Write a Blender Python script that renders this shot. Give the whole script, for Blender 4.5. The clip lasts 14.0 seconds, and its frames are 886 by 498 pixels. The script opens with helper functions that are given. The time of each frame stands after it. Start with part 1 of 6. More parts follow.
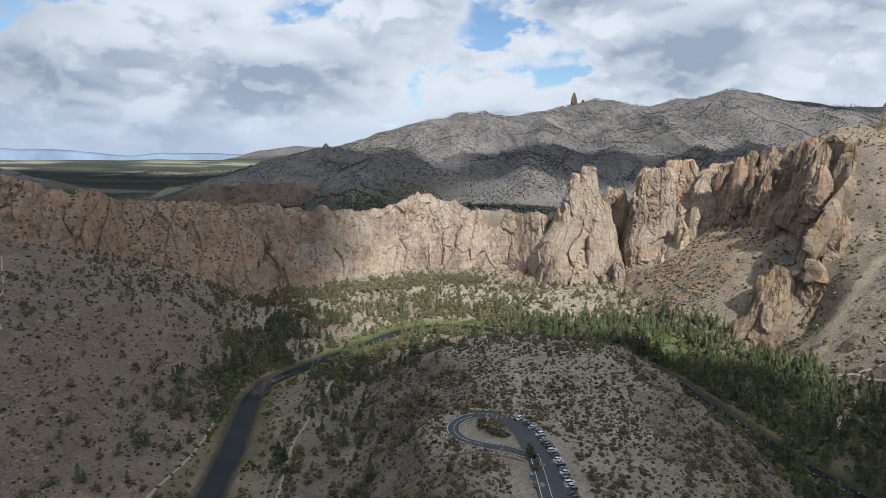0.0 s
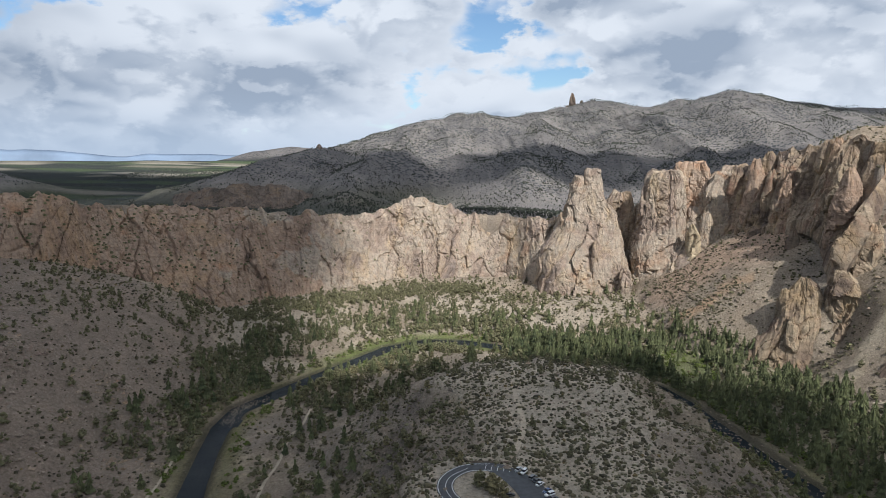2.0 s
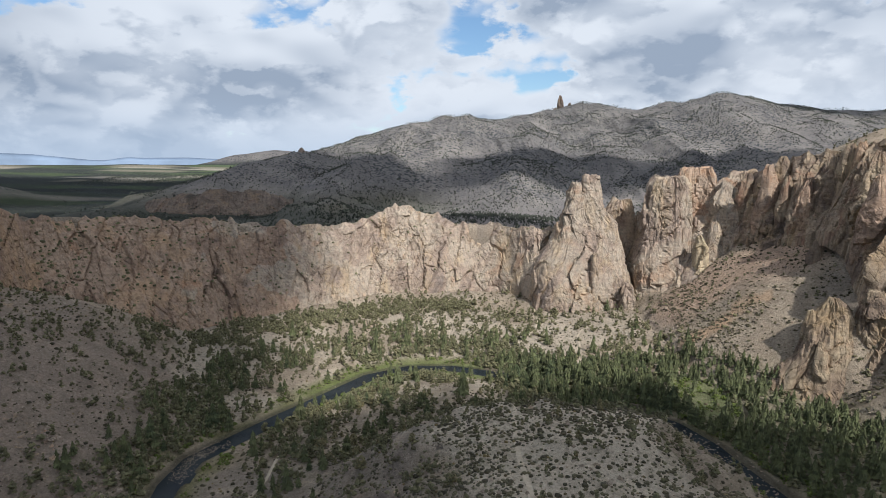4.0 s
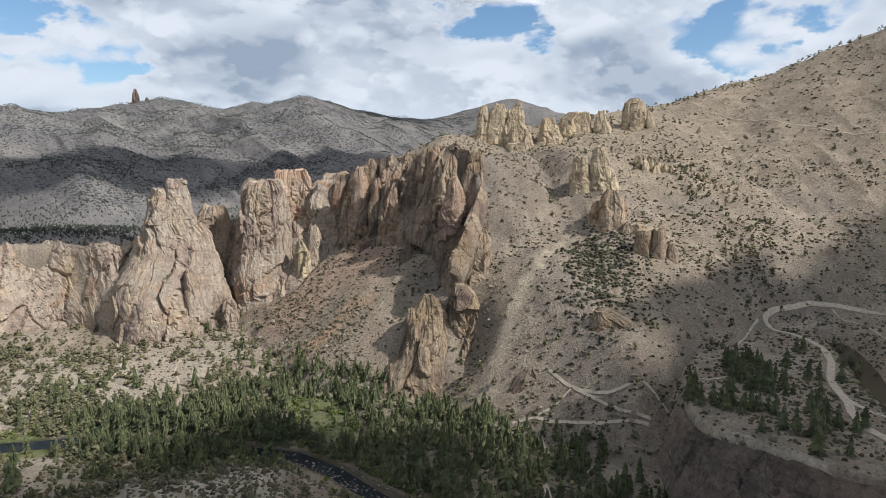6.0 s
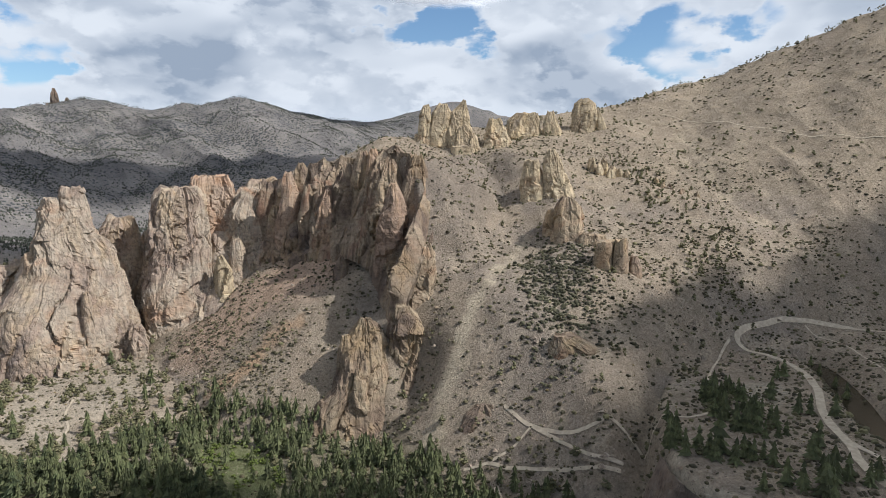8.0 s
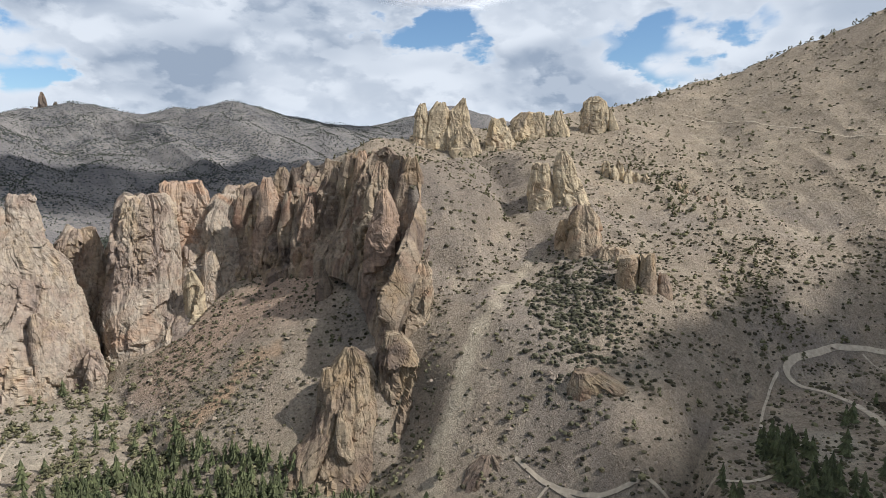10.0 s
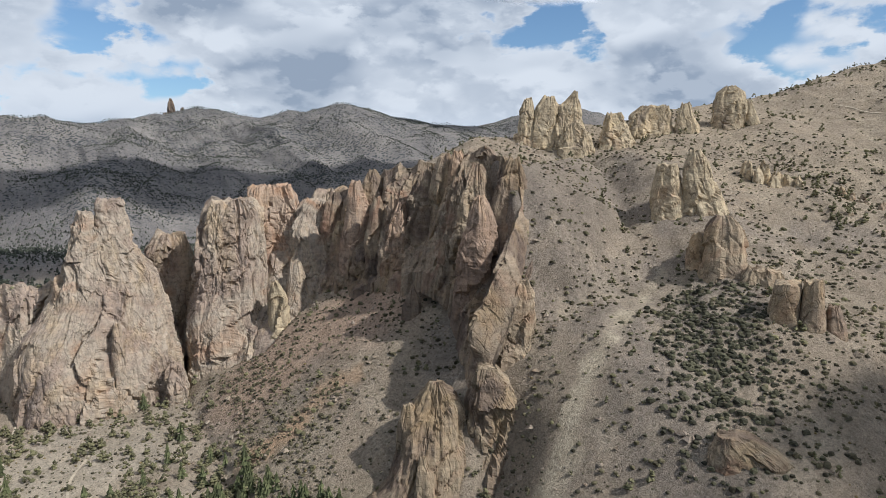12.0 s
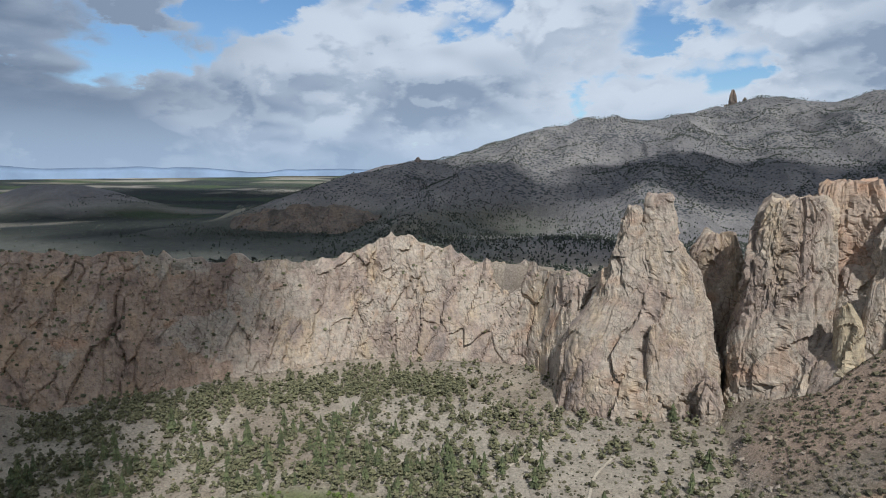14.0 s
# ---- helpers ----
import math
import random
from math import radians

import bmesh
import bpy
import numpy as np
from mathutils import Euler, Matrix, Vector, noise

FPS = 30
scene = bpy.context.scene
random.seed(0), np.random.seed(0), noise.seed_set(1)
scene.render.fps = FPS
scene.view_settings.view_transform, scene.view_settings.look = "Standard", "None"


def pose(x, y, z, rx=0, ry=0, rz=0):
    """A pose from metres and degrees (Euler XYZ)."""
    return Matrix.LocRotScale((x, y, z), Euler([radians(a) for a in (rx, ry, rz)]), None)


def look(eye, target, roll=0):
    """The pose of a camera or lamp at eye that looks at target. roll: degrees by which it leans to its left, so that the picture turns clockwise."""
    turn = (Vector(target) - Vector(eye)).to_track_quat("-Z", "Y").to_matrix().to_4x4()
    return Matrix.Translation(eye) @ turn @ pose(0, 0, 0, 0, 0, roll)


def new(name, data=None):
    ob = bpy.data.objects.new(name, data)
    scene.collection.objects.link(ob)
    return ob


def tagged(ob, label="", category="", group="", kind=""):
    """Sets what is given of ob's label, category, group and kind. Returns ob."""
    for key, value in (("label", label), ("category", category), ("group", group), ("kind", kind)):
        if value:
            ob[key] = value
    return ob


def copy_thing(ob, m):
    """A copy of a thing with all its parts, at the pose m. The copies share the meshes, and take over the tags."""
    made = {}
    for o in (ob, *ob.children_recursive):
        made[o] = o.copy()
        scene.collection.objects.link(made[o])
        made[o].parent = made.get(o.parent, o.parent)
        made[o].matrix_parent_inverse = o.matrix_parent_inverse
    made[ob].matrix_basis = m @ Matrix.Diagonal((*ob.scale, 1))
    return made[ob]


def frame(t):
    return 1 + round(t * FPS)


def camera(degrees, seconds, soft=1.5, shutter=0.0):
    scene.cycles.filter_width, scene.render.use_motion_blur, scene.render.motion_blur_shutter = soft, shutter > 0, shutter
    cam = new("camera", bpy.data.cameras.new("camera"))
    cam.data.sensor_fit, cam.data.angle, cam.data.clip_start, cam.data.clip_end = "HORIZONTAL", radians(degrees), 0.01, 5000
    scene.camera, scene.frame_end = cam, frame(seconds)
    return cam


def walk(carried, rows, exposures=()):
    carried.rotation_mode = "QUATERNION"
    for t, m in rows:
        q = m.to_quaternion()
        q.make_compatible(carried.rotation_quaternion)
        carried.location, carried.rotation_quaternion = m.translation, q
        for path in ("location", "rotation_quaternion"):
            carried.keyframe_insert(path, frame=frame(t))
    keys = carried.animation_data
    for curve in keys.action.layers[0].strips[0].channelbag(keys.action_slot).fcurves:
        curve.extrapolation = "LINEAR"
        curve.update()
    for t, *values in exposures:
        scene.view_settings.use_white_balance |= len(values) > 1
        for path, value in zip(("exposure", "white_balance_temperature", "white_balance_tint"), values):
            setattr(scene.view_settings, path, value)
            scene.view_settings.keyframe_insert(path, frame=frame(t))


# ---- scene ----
cam = camera(69.69, 14.0, soft=0.6)
PATH = [
    (0, (0, 0, 192), (0.41, 99.01, 177.95), 0.2),
    (0.5, (0.57, 12.04, 191.85), (1.16, 111.04, 177.76), 0.24),
    (1, (1.53, 25.69, 191.86), (2.2, 124.69, 177.77), 0.25),
    (1.5, (2.52, 41.34, 191.94), (3.32, 140.34, 177.9), 0.25),
    (2, (3.32, 57.46, 191.91), (4.22, 156.49, 178.06), 0.27),
    (2.2, (3.48, 63.91, 191.95), (4.44, 162.96, 178.17), 0.27),
    (4.3, (3.56, 134.6, 196.06), (7.75, 233.62, 182.72), 0.13),
    (4.5, (4.6, 141.66, 196.38), (14.31, 240.3, 183.08), 0.07),
    (5, (8.38, 159.02, 196.96), (32.63, 255.12, 183.73), 0.17),
    (5.5, (15.7, 174.6, 197.37), (56.73, 264.83, 184.19), 0.17),
    (6, (24.21, 188.03, 197.83), (84.03, 267.07, 184.63), 0.14),
    (6.5, (33.46, 200.43, 197.77), (99.8, 274.1, 184.65), 0.01),
    (7, (44.41, 211.89, 198.64), (110.78, 285.55, 185.61), 0.03),
    (7.5, (55.94, 224.37, 198.98), (122.38, 297.99, 186.12), -0.02),
    (8, (67.48, 236.78, 199.17), (133.99, 310.36, 186.49), -0.01),
    (8.2, (71.99, 241.49, 199.13), (138.56, 315.05, 186.61), -0.09),
    (10.5, (124.81, 299.85, 198.49), (191.66, 373.26, 186.63), -0.11),
    (11, (136.41, 311.82, 199.2), (203.29, 385.22, 187.36), -0.1),
    (11.5, (147.88, 323.77, 199.54), (214.13, 397.74, 187.74), -0.11),
    (12, (157.34, 334.91, 200.48), (211.02, 418.46, 188.67), -0.26),
    (12.5, (164.96, 347.79, 201.07), (200.48, 440.51, 189.18), -0.34),
    (13, (170.01, 363.15, 201.57), (185.88, 461.14, 189.54), -0.43),
    (13.5, (169.7, 378.16, 201.29), (165.55, 477.33, 189.11), -0.63),
    (14, (166.59, 391.2, 200.43), (142.35, 487.45, 188.29), -0.62),
]
walk(cam, [(t, look(eye, target, roll)) for t, eye, target, roll in PATH], [(0, 0.0, 5980, 10), (11, 0.0, 5980, 10), (12.5, -0.2, 5820, 9), (14, -0.28, 5650, 8)])

# ---------------------------------------------------------------- light
SUN_DIR = Vector((0.40, -0.62, 0.72)).normalized()
sun_data = bpy.data.lights.new("sun", "SUN")
sun_data.energy, sun_data.angle, sun_data.color = 4.9, radians(0.9), (1.0, 0.95, 0.87)
sun = new("sun", sun_data)
sun.matrix_world = look(SUN_DIR * 900, (0, 0, 0))


def world():
    w = bpy.data.worlds.new("world")
    scene.world = w
    w.use_nodes = True
    nt = w.node_tree
    nt.nodes.clear()
    N, L = nt.nodes.new, nt.links.new
    sky = N("ShaderNodeTexSky")
    sky.sky_type, sky.sun_disc = "NISHITA", False
    sky.sun_elevation = math.asin(SUN_DIR.z)
    sky.sun_rotation = math.atan2(SUN_DIR.x, SUN_DIR.y)
    sky.air_density, sky.dust_density, sky.ozone_density = 1.0, 0.05, 2.0
    co = N("ShaderNodeTexCoord")
    sep = N("ShaderNodeSeparateXYZ")
    L(co.outputs["Generated"], sep.inputs[0])

    def m(op, a, b=None, c=None, clamp=False):
        n = N("ShaderNodeMath")
        n.operation, n.use_clamp = op, clamp
        for i, v in enumerate((a, b, c)):
            if v is None:
                continue
            if isinstance(v, (int, float)):
                n.inputs[i].default_value = v
            else:
                L(v, n.inputs[i])
        return n.outputs[0]

    def step(v, lo, hi):
        r = N("ShaderNodeMapRange")
        r.interpolation_type = "SMOOTHSTEP"
        r.inputs[1].default_value, r.inputs[2].default_value = lo, hi
        L(v, r.inputs[0])
        return r.outputs[0]

    def puffs(shift, scale, seed, detail, rough=0.5, tall=2.4):
        """Cloud noise over the dome, flattened towards the horizon."""
        cx = N("ShaderNodeCombineXYZ")
        L(sep.outputs[0], cx.inputs[0])
        L(sep.outputs[1], cx.inputs[1])
        L(m("MULTIPLY", m("ADD", sep.outputs[2], shift), tall), cx.inputs[2])
        n = N("ShaderNodeTexNoise")
        n.noise_dimensions = "4D"
        n.inputs["W"].default_value = seed
        n.inputs["Scale"].default_value, n.inputs["Detail"].default_value = scale, detail
        n.inputs["Roughness"].default_value, n.inputs["Distortion"].default_value = rough, 0.12
        L(cx.outputs[0], n.inputs["Vector"])
        return n.outputs[0]

    def bumps(shift, scale, warp, tall=1.7):
        """Round heads of cumulus."""
        cx = N("ShaderNodeCombineXYZ")
        L(m("ADD", sep.outputs[0], m("MULTIPLY", warp, 0.35)), cx.inputs[0])
        L(m("ADD", sep.outputs[1], m("MULTIPLY", warp, 0.35)), cx.inputs[1])
        L(m("MULTIPLY", m("ADD", sep.outputs[2], shift), tall), cx.inputs[2])
        v = N("ShaderNodeTexVoronoi")
        v.feature = "SMOOTH_F1"
        v.inputs["Scale"].default_value, v.inputs["Smoothness"].default_value = scale, 0.35
        L(cx.outputs[0], v.inputs["Vector"])
        return v.outputs["Distance"]

    def density(shift):
        n = puffs(shift, 4.6, CLOUD_SEED, 10.0, 0.56, 1.9)
        d = m("ADD", n, m("MULTIPLY", m("SUBTRACT", 0.4, bumps(shift, 10.0, n)), 0.18))
        return m("ADD", d, m("MULTIPLY", m("SUBTRACT", 0.4, bumps(shift, 24.0, n)), 0.09))

    low, high = density(0.0), density(0.025)
    broad = puffs(0.0, 1.3, CLOUD_SEED + 5.0, 3.0)
    body = m("ADD", m("ADD", m("MULTIPLY", low, 0.75), m("MULTIPLY", broad, 0.25)), m("MULTIPLY", step(sep.outputs[0], 0.3, 0.75), 0.05))
    cover = step(m("ADD", body, m("MULTIPLY", step(sep.outputs[2], 0.2, 0.02), 0.09)), 0.395, 0.45)
    lit = m("SUBTRACT", low, high)
    swell = m("SUBTRACT", puffs(0.0, 4.2, CLOUD_SEED, 2.0, 0.5, 2.1), puffs(0.07, 4.2, CLOUD_SEED, 2.0, 0.5, 2.1))
    west = step(m("MULTIPLY", sep.outputs[0], -1.0), 0.3, 0.8)
    grey = m("ADD", m("MULTIPLY", step(lit, 0.055, -0.055), 0.5), m("MULTIPLY", step(swell, 0.09, -0.15), 0.68))
    grey = m("ADD", m("MULTIPLY", grey, step(body, 0.38, 0.52)), m("MULTIPLY", west, 0.62), clamp=True)
    white = N("ShaderNodeMixRGB")
    L(grey, white.inputs[0])
    white.inputs[1].default_value, white.inputs[2].default_value = (*CLOUD_LIGHT, 1), (*CLOUD_DARK, 1)
    storm = N("ShaderNodeMixRGB")
    L(m("MULTIPLY", m("MULTIPLY", step(m("MULTIPLY", sep.outputs[0], -1.0), 0.42, 0.75), step(sep.outputs[2], 0.03, 0.14)), m("ADD", 0.3, m("MULTIPLY", step(puffs(0.0, 2.6, CLOUD_SEED + 9.0, 6.0, 0.5, 4.5), 0.6, 0.4), 0.7))), storm.inputs[0])
    L(white.outputs[0], storm.inputs[1])
    storm.inputs[2].default_value = (1.35, 1.75, 2.35, 1)
    haze = N("ShaderNodeMixRGB")
    L(m("MULTIPLY", step(sep.outputs[2], 0.12, -0.02), 0.8), haze.inputs[0])
    L(storm.outputs[0], haze.inputs[1])
    haze.inputs[2].default_value = (*CLOUD_HAZE, 1)
    blue = N("ShaderNodeMixRGB")
    blue.blend_type = "MULTIPLY"
    blue.inputs[0].default_value = 1.0
    L(sky.outputs[0], blue.inputs[1])
    blue.inputs[2].default_value = (SKY_GAIN * 0.98, SKY_GAIN * 1.05, SKY_GAIN * 1.08, 1)
    mix = N("ShaderNodeMixRGB")
    L(cover, mix.inputs[0])
    L(blue.outputs[0], mix.inputs[1])
    L(haze.outputs[0], mix.inputs[2])
    bg = N("ShaderNodeBackground")
    L(mix.outputs[0], bg.inputs["Color"])
    bg.inputs["Strength"].default_value = 0.115
    out = N("ShaderNodeOutputWorld")
    L(bg.outputs[0], out.inputs[0])


# added clouds above the view that shade the ground: x, y and half-widths of each lobe
SHADE_CLOUDS_NEAR = [(538, -410, 285, 285), (930, -452, 262, 172), (1220, -448, 380, 215), (724, -255, 58, 62), (990, -332, 85, 74), (298, -486, 205, 225), (965, -275, 95, 62)]
SHADE_CLOUDS_WEST = [(205, -175, 215, 305), (150, 150, 245, 215), (-62, -166, 155, 360)]
SHADE_CLOUDS_FAR = [(121, 1268, 520, 590), (921, 1468, 450, 365), (512, 533, 450, 148), (-900, 1750, 900, 800), (1484, 1306, 365, 285), (2230, 2640, 430, 340), (-20, 830, 640, 360)]
CLOUD_SEED = 3.4
CLOUD_LIGHT, CLOUD_DARK, CLOUD_HAZE = (6.9, 7.1, 7.3), (3.0, 3.5, 4.2), (4.3, 5.1, 6.1)
SKY_GAIN = 0.9
world()
scene.view_settings.exposure = 0.0


# ---------------------------------------------------------------- numeric helpers
def lattice(ix, iy, iz, seed):
    n = (ix * 374761393 + iy * 668265263 + iz * 1442695041 + seed * 974634533) & 0xFFFFFFFF
    n = ((n ^ (n >> 13)) * 1274126177) & 0xFFFFFFFF
    n = ((n ^ (n >> 16)) * 2246822519) & 0xFFFFFFFF
    return (n ^ (n >> 15)).astype(np.float64) / 2147483648.0 - 1.0


def vnoise(x, y, seed=0, hard=False):
    """Noise in the plane, -1 to 1; hard: with creases, like split rock."""
    x, y = np.asarray(x, float), np.asarray(y, float)
    ix, iy = np.floor(x).astype(np.int64), np.floor(y).astype(np.int64)
    fx, fy = x - ix, y - iy
    if not hard:
        fx, fy = fx * fx * fx * (fx * (fx * 6 - 15) + 10), fy * fy * fy * (fy * (fy * 6 - 15) + 10)
    a, b = lattice(ix, iy, 0, seed), lattice(ix + 1, iy, 0, seed)
    c, d = lattice(ix, iy + 1, 0, seed), lattice(ix + 1, iy + 1, 0, seed)
    return (a * (1 - fx) + b * fx) * (1 - fy) + (c * (1 - fx) + d * fx) * fy


def fbm(x, y, seed=0, octaves=4, gain=0.5, hard=False):
    total, amp, k = 0.0, 1.0, 1.0
    for i in range(octaves):
        total = total + amp * vnoise(np.asarray(x) * k + 17.3 * i, np.asarray(y) * k - 9.1 * i, seed + i, hard)
        amp, k = amp * gain, k * 2.03
    return total


def ridged(x, y, seed=0, octaves=3, hard=False):
    total, amp, k = 0.0, 1.0, 1.0
    for i in range(octaves):
        total = total + amp * (1 - 2 * np.abs(vnoise(np.asarray(x) * k, np.asarray(y) * k, seed + 31 * i, hard)))
        amp, k = amp * 0.5, k * 2.1
    return total


def blocks(s, z, cs, cz, seed):
    """A surface split into leaning flat-faced blocks of about cs by cz metres: their relief (about -1 to 1) and the joints between them (0 to 1)."""
    u, w = s / cs, z / cz
    iu, iw = np.floor(u).astype(np.int64), np.floor(w).astype(np.int64)
    f1, f2 = np.full(u.shape, 9.0), np.full(u.shape, 9.0)
    rel = np.zeros(u.shape)
    for a in (-1, 0, 1):
        for b in (-1, 0, 1):
            ca, cb = iu + a, iw + b
            du, dw = u - (ca + 0.5 + 0.45 * lattice(ca, cb, 1, seed)), w - (cb + 0.5 + 0.45 * lattice(ca, cb, 2, seed))
            d = np.hypot(du, dw)
            r = 0.75 * lattice(ca, cb, 3, seed) + 0.9 * lattice(ca, cb, 4, seed) * du + 0.7 * lattice(ca, cb, 5, seed) * dw
            first = d < f1
            f2 = np.where(first, f1, np.minimum(f2, d))
            rel = np.where(first, r, rel)
            f1 = np.where(first, d, f1)
    return rel, smooth(f2 - f1, 0.13, 0.0)


def smooth(v, lo, hi):
    t = np.clip((np.asarray(v, float) - lo) / (hi - lo), 0, 1)
    return t * t * (3 - 2 * t)


def smax(a, b, k):
    h = np.clip(0.5 + 0.5 * (a - b) / k, 0, 1)
    return b * (1 - h) + a * h + k * h * (1 - h)


def smin(a, b, k):
    return -smax(-a, -b, k)


def along(x, y, pts):
    """Distance to a line of points, its side (+ on the left of the way), and what the points carry, between them."""
    pts = np.asarray(pts, float)
    best = np.full(np.shape(x), 1e18)
    side = np.ones(np.shape(x))
    carry = np.zeros((pts.shape[1] - 2,) + np.shape(x))
    for a, b in zip(pts[:-1], pts[1:]):
        dx, dy = b[0] - a[0], b[1] - a[1]
        t = np.clip(((x - a[0]) * dx + (y - a[1]) * dy) / (dx * dx + dy * dy), 0, 1)
        d = (x - a[0] - t * dx) ** 2 + (y - a[1] - t * dy) ** 2
        cr = dx * (y - a[1]) - dy * (x - a[0])
        nearer = d < best
        best = np.where(nearer, d, best)
        side = np.where(nearer, np.sign(cr), side)
        for k in range(len(carry)):
            carry[k] = np.where(nearer, a[2 + k] + t * (b[2 + k] - a[2 + k]), carry[k])
    return np.sqrt(best), side, carry


def tent(x, y, pts, slope):
    """The upper envelope of slopes that fall from a line of heights on both sides."""
    pts = np.asarray(pts, float)
    best = np.full(np.shape(x), -1e9)
    for a, b in zip(pts[:-1], pts[1:]):
        dx, dy = b[0] - a[0], b[1] - a[1]
        t = np.clip(((x - a[0]) * dx + (y - a[1]) * dy) / (dx * dx + dy * dy), 0, 1)
        d = np.hypot(x - a[0] - t * dx, y - a[1] - t * dy)
        fall = slope if slope is not None else a[3] + t * (b[3] - a[3])
        best = np.maximum(best, a[2] + t * (b[2] - a[2]) - fall * d)
    return best


def spline(pts, n):
    """Catmull-Rom through the points, n samples evenly by length."""
    p = np.asarray(pts, float)
    p = np.vstack([2 * p[0] - p[1], p, 2 * p[-1] - p[-2]])
    out = []
    for i in range(1, len(p) - 2):
        t = np.linspace(0, 1, 40, endpoint=False)[:, None]
        a, b, c, d = p[i - 1], p[i], p[i + 1], p[i + 2]
        out.append(0.5 * (2 * b + (c - a) * t + (2 * a - 5 * b + 4 * c - d) * t ** 2 + (3 * b - a - 3 * c + d) * t ** 3))
    out = np.vstack(out + [p[-2][None]])
    s = np.r_[0, np.cumsum(np.linalg.norm(np.diff(out[:, :2], axis=0), axis=1))]
    k = np.linspace(0, s[-1], n)
    return np.stack([np.interp(k, s, out[:, j]) for j in range(p.shape[1])], 1), s[-1]


# ---------------------------------------------------------------- the plan
RIVER = [(-70, -620), (-90, -300), (-108, 20), (-118, 180), (-125, 260), (-132, 342), (-138, 400), (-147, 454), (-152, 494), (-149, 526), (-127, 563), (-107, 596), (-78, 640),
         (-46, 690), (-10, 713), (30, 712), (80, 690), (130, 645), (168, 605), (192, 575), (203, 540), (208, 500), (216, 450), (229, 380), (243, 330), (262, 230), (280, 120), (300, -60), (330, -320), (340, -620)]
MESA = [(75, -150, 50), (75, 120, 52), (62, 240, 54), (62, 340, 54), (64, 400, 57), (66, 424, 60)]
# foot and rim of the long wall, from the south-west round to the spire
WALL_FOOT = [(-560, 330, 140), (-470, 430, 130), (-400, 560, 122), (-362, 640, 100), (-330, 705, 60), (-255, 742, 24), (-195, 812, 20), (-142, 868, 20),
             (-60, 925, 25), (-20, 938, 26), (52, 942, 27), (105, 938, 28), (140, 888, 30), (175, 878, 32), (240, 900, 45)]
WALL_RIM = [(-610, 360, 190), (-520, 445, 186), (-428, 578, 176), (-382, 655, 160), (-368, 738, 147), (-335, 812, 139), (-268, 870, 130), (-190, 922, 120),
            (-90, 968, 118), (-26, 987, 139), (45, 994, 117), (100, 988, 114), (138, 950, 112), (185, 940, 118), (260, 950, 130)]
# foot and rim of the cliffs that climb to the mountain
RISE_FOOT = [(255, 915, 60), (272, 838, 40), (298, 806, 50), (322, 816, 64), (350, 812, 90), (366, 778, 114), (379, 738, 126), (386, 706, 134), (381, 672, 122), (372, 642, 106), (366, 618, 98), (362, 602, 94)]
RISE_RIM = [(275, 945, 130), (303, 898, 142), (326, 910, 152), (350, 905, 165), (388, 880, 182), (412, 836, 200), (424, 794, 206), (432, 752, 210), (434, 714, 215), (424, 674, 210), (408, 640, 176), (384, 606, 134)]
ARM = [(566, 742, 212), (500, 706, 209), (440, 682, 208)]
CREST = [(520, 850, 236, 0.5), (596, 842, 240, 0.5), (690, 815, 254, 0.45), (760, 800, 270, 0.39), (855, 770, 287, 0.39), (1019, 687, 332, 0.45), (1105, 447, 436, 0.72), (1200, 250, 520, 0.72), (1330, -60, 600, 0.72)]
SPUR = [(606, 750, 4), (606, 720, 12), (596, 690, 20), (556, 612, 12), (516, 570, 10), (478, 512, 14), (455, 490, 6)]
FOOT = [(268, 900, 50), (260, 830, 38), (254, 760, 28), (250, 700, 22), (264, 655, 22), (288, 615, 22), (305, 560, 17), (326, 475, 14), (335, 425, 18), (360, 412, 34), (420, 418, 50), (480, 428, 64), (560, 405, 72), (700, 330, 84), (900, 200, 120)]
CANAL = [(545, 384), (528, 367), (488, 342), (454, 324), (429, 303), (412, 282), (404, 240), (410, 150), (425, -50), (450, -320), (460, -620)]
LOT = [(46, -140), (46, 120), (46, 200), (47, 262), (46, 290), (34, 306), (20, 314)]
GRAVEL = [(720, 262), (680, 300), (634, 344), (612, 378), (575, 411), (553, 420), (534, 426), (522, 425), (520, 415), (516, 398), (502, 379), (471, 357), (430, 340), (400, 320), (383, 311), (370, 298), (362, 278), (352, 240)]
BENCH = [(470, 450), (385, 412), (336, 380), (319, 362), (313, 350), (312, 336), (316, 318), (317, 300), (330, 250), (360, 150), (380, 60), (395, -100), (415, -350), (420, -640)]
FAR_RANGE = [(-860, 1640, 74), (-701, 1766, 98), (-603, 1907, 143), (-558, 2128, 190), (-439, 2461, 233), (-325, 2680, 250), (-199, 2893, 287), (-101, 2998, 325), (4, 3000, 390), (193, 3094, 417),
             (337, 3182, 398), (515, 3260, 432), (662, 3437, 474), (815, 3455, 509), (915, 3378, 493), (1077, 3330, 456), (1179, 3295, 490), (1284, 3202, 505), (1400, 3099, 530),
             (1601, 3112, 484), (1797, 3120, 463), (2084, 3057, 440), (2400, 3365, 464), (2773, 3453, 532), (2991, 3394, 640), (3197, 3191, 545), (3600, 2700, 480)]


FAR_SPURS = [[(4, 3000, 390), (-150, 2500, 262), (-250, 1950, 160), (-210, 1500, 96)], [(515, 3260, 432), (450, 2800, 335), (330, 2300, 235), (240, 1850, 140)],
             [(1179, 3295, 490), (1050, 2700, 330), (900, 2200, 200)], [(1400, 3099, 528), (1520, 2500, 330), (1450, 2000, 220)], [(-439, 2461, 233), (-460, 2100, 165), (-520, 1800, 112)]]


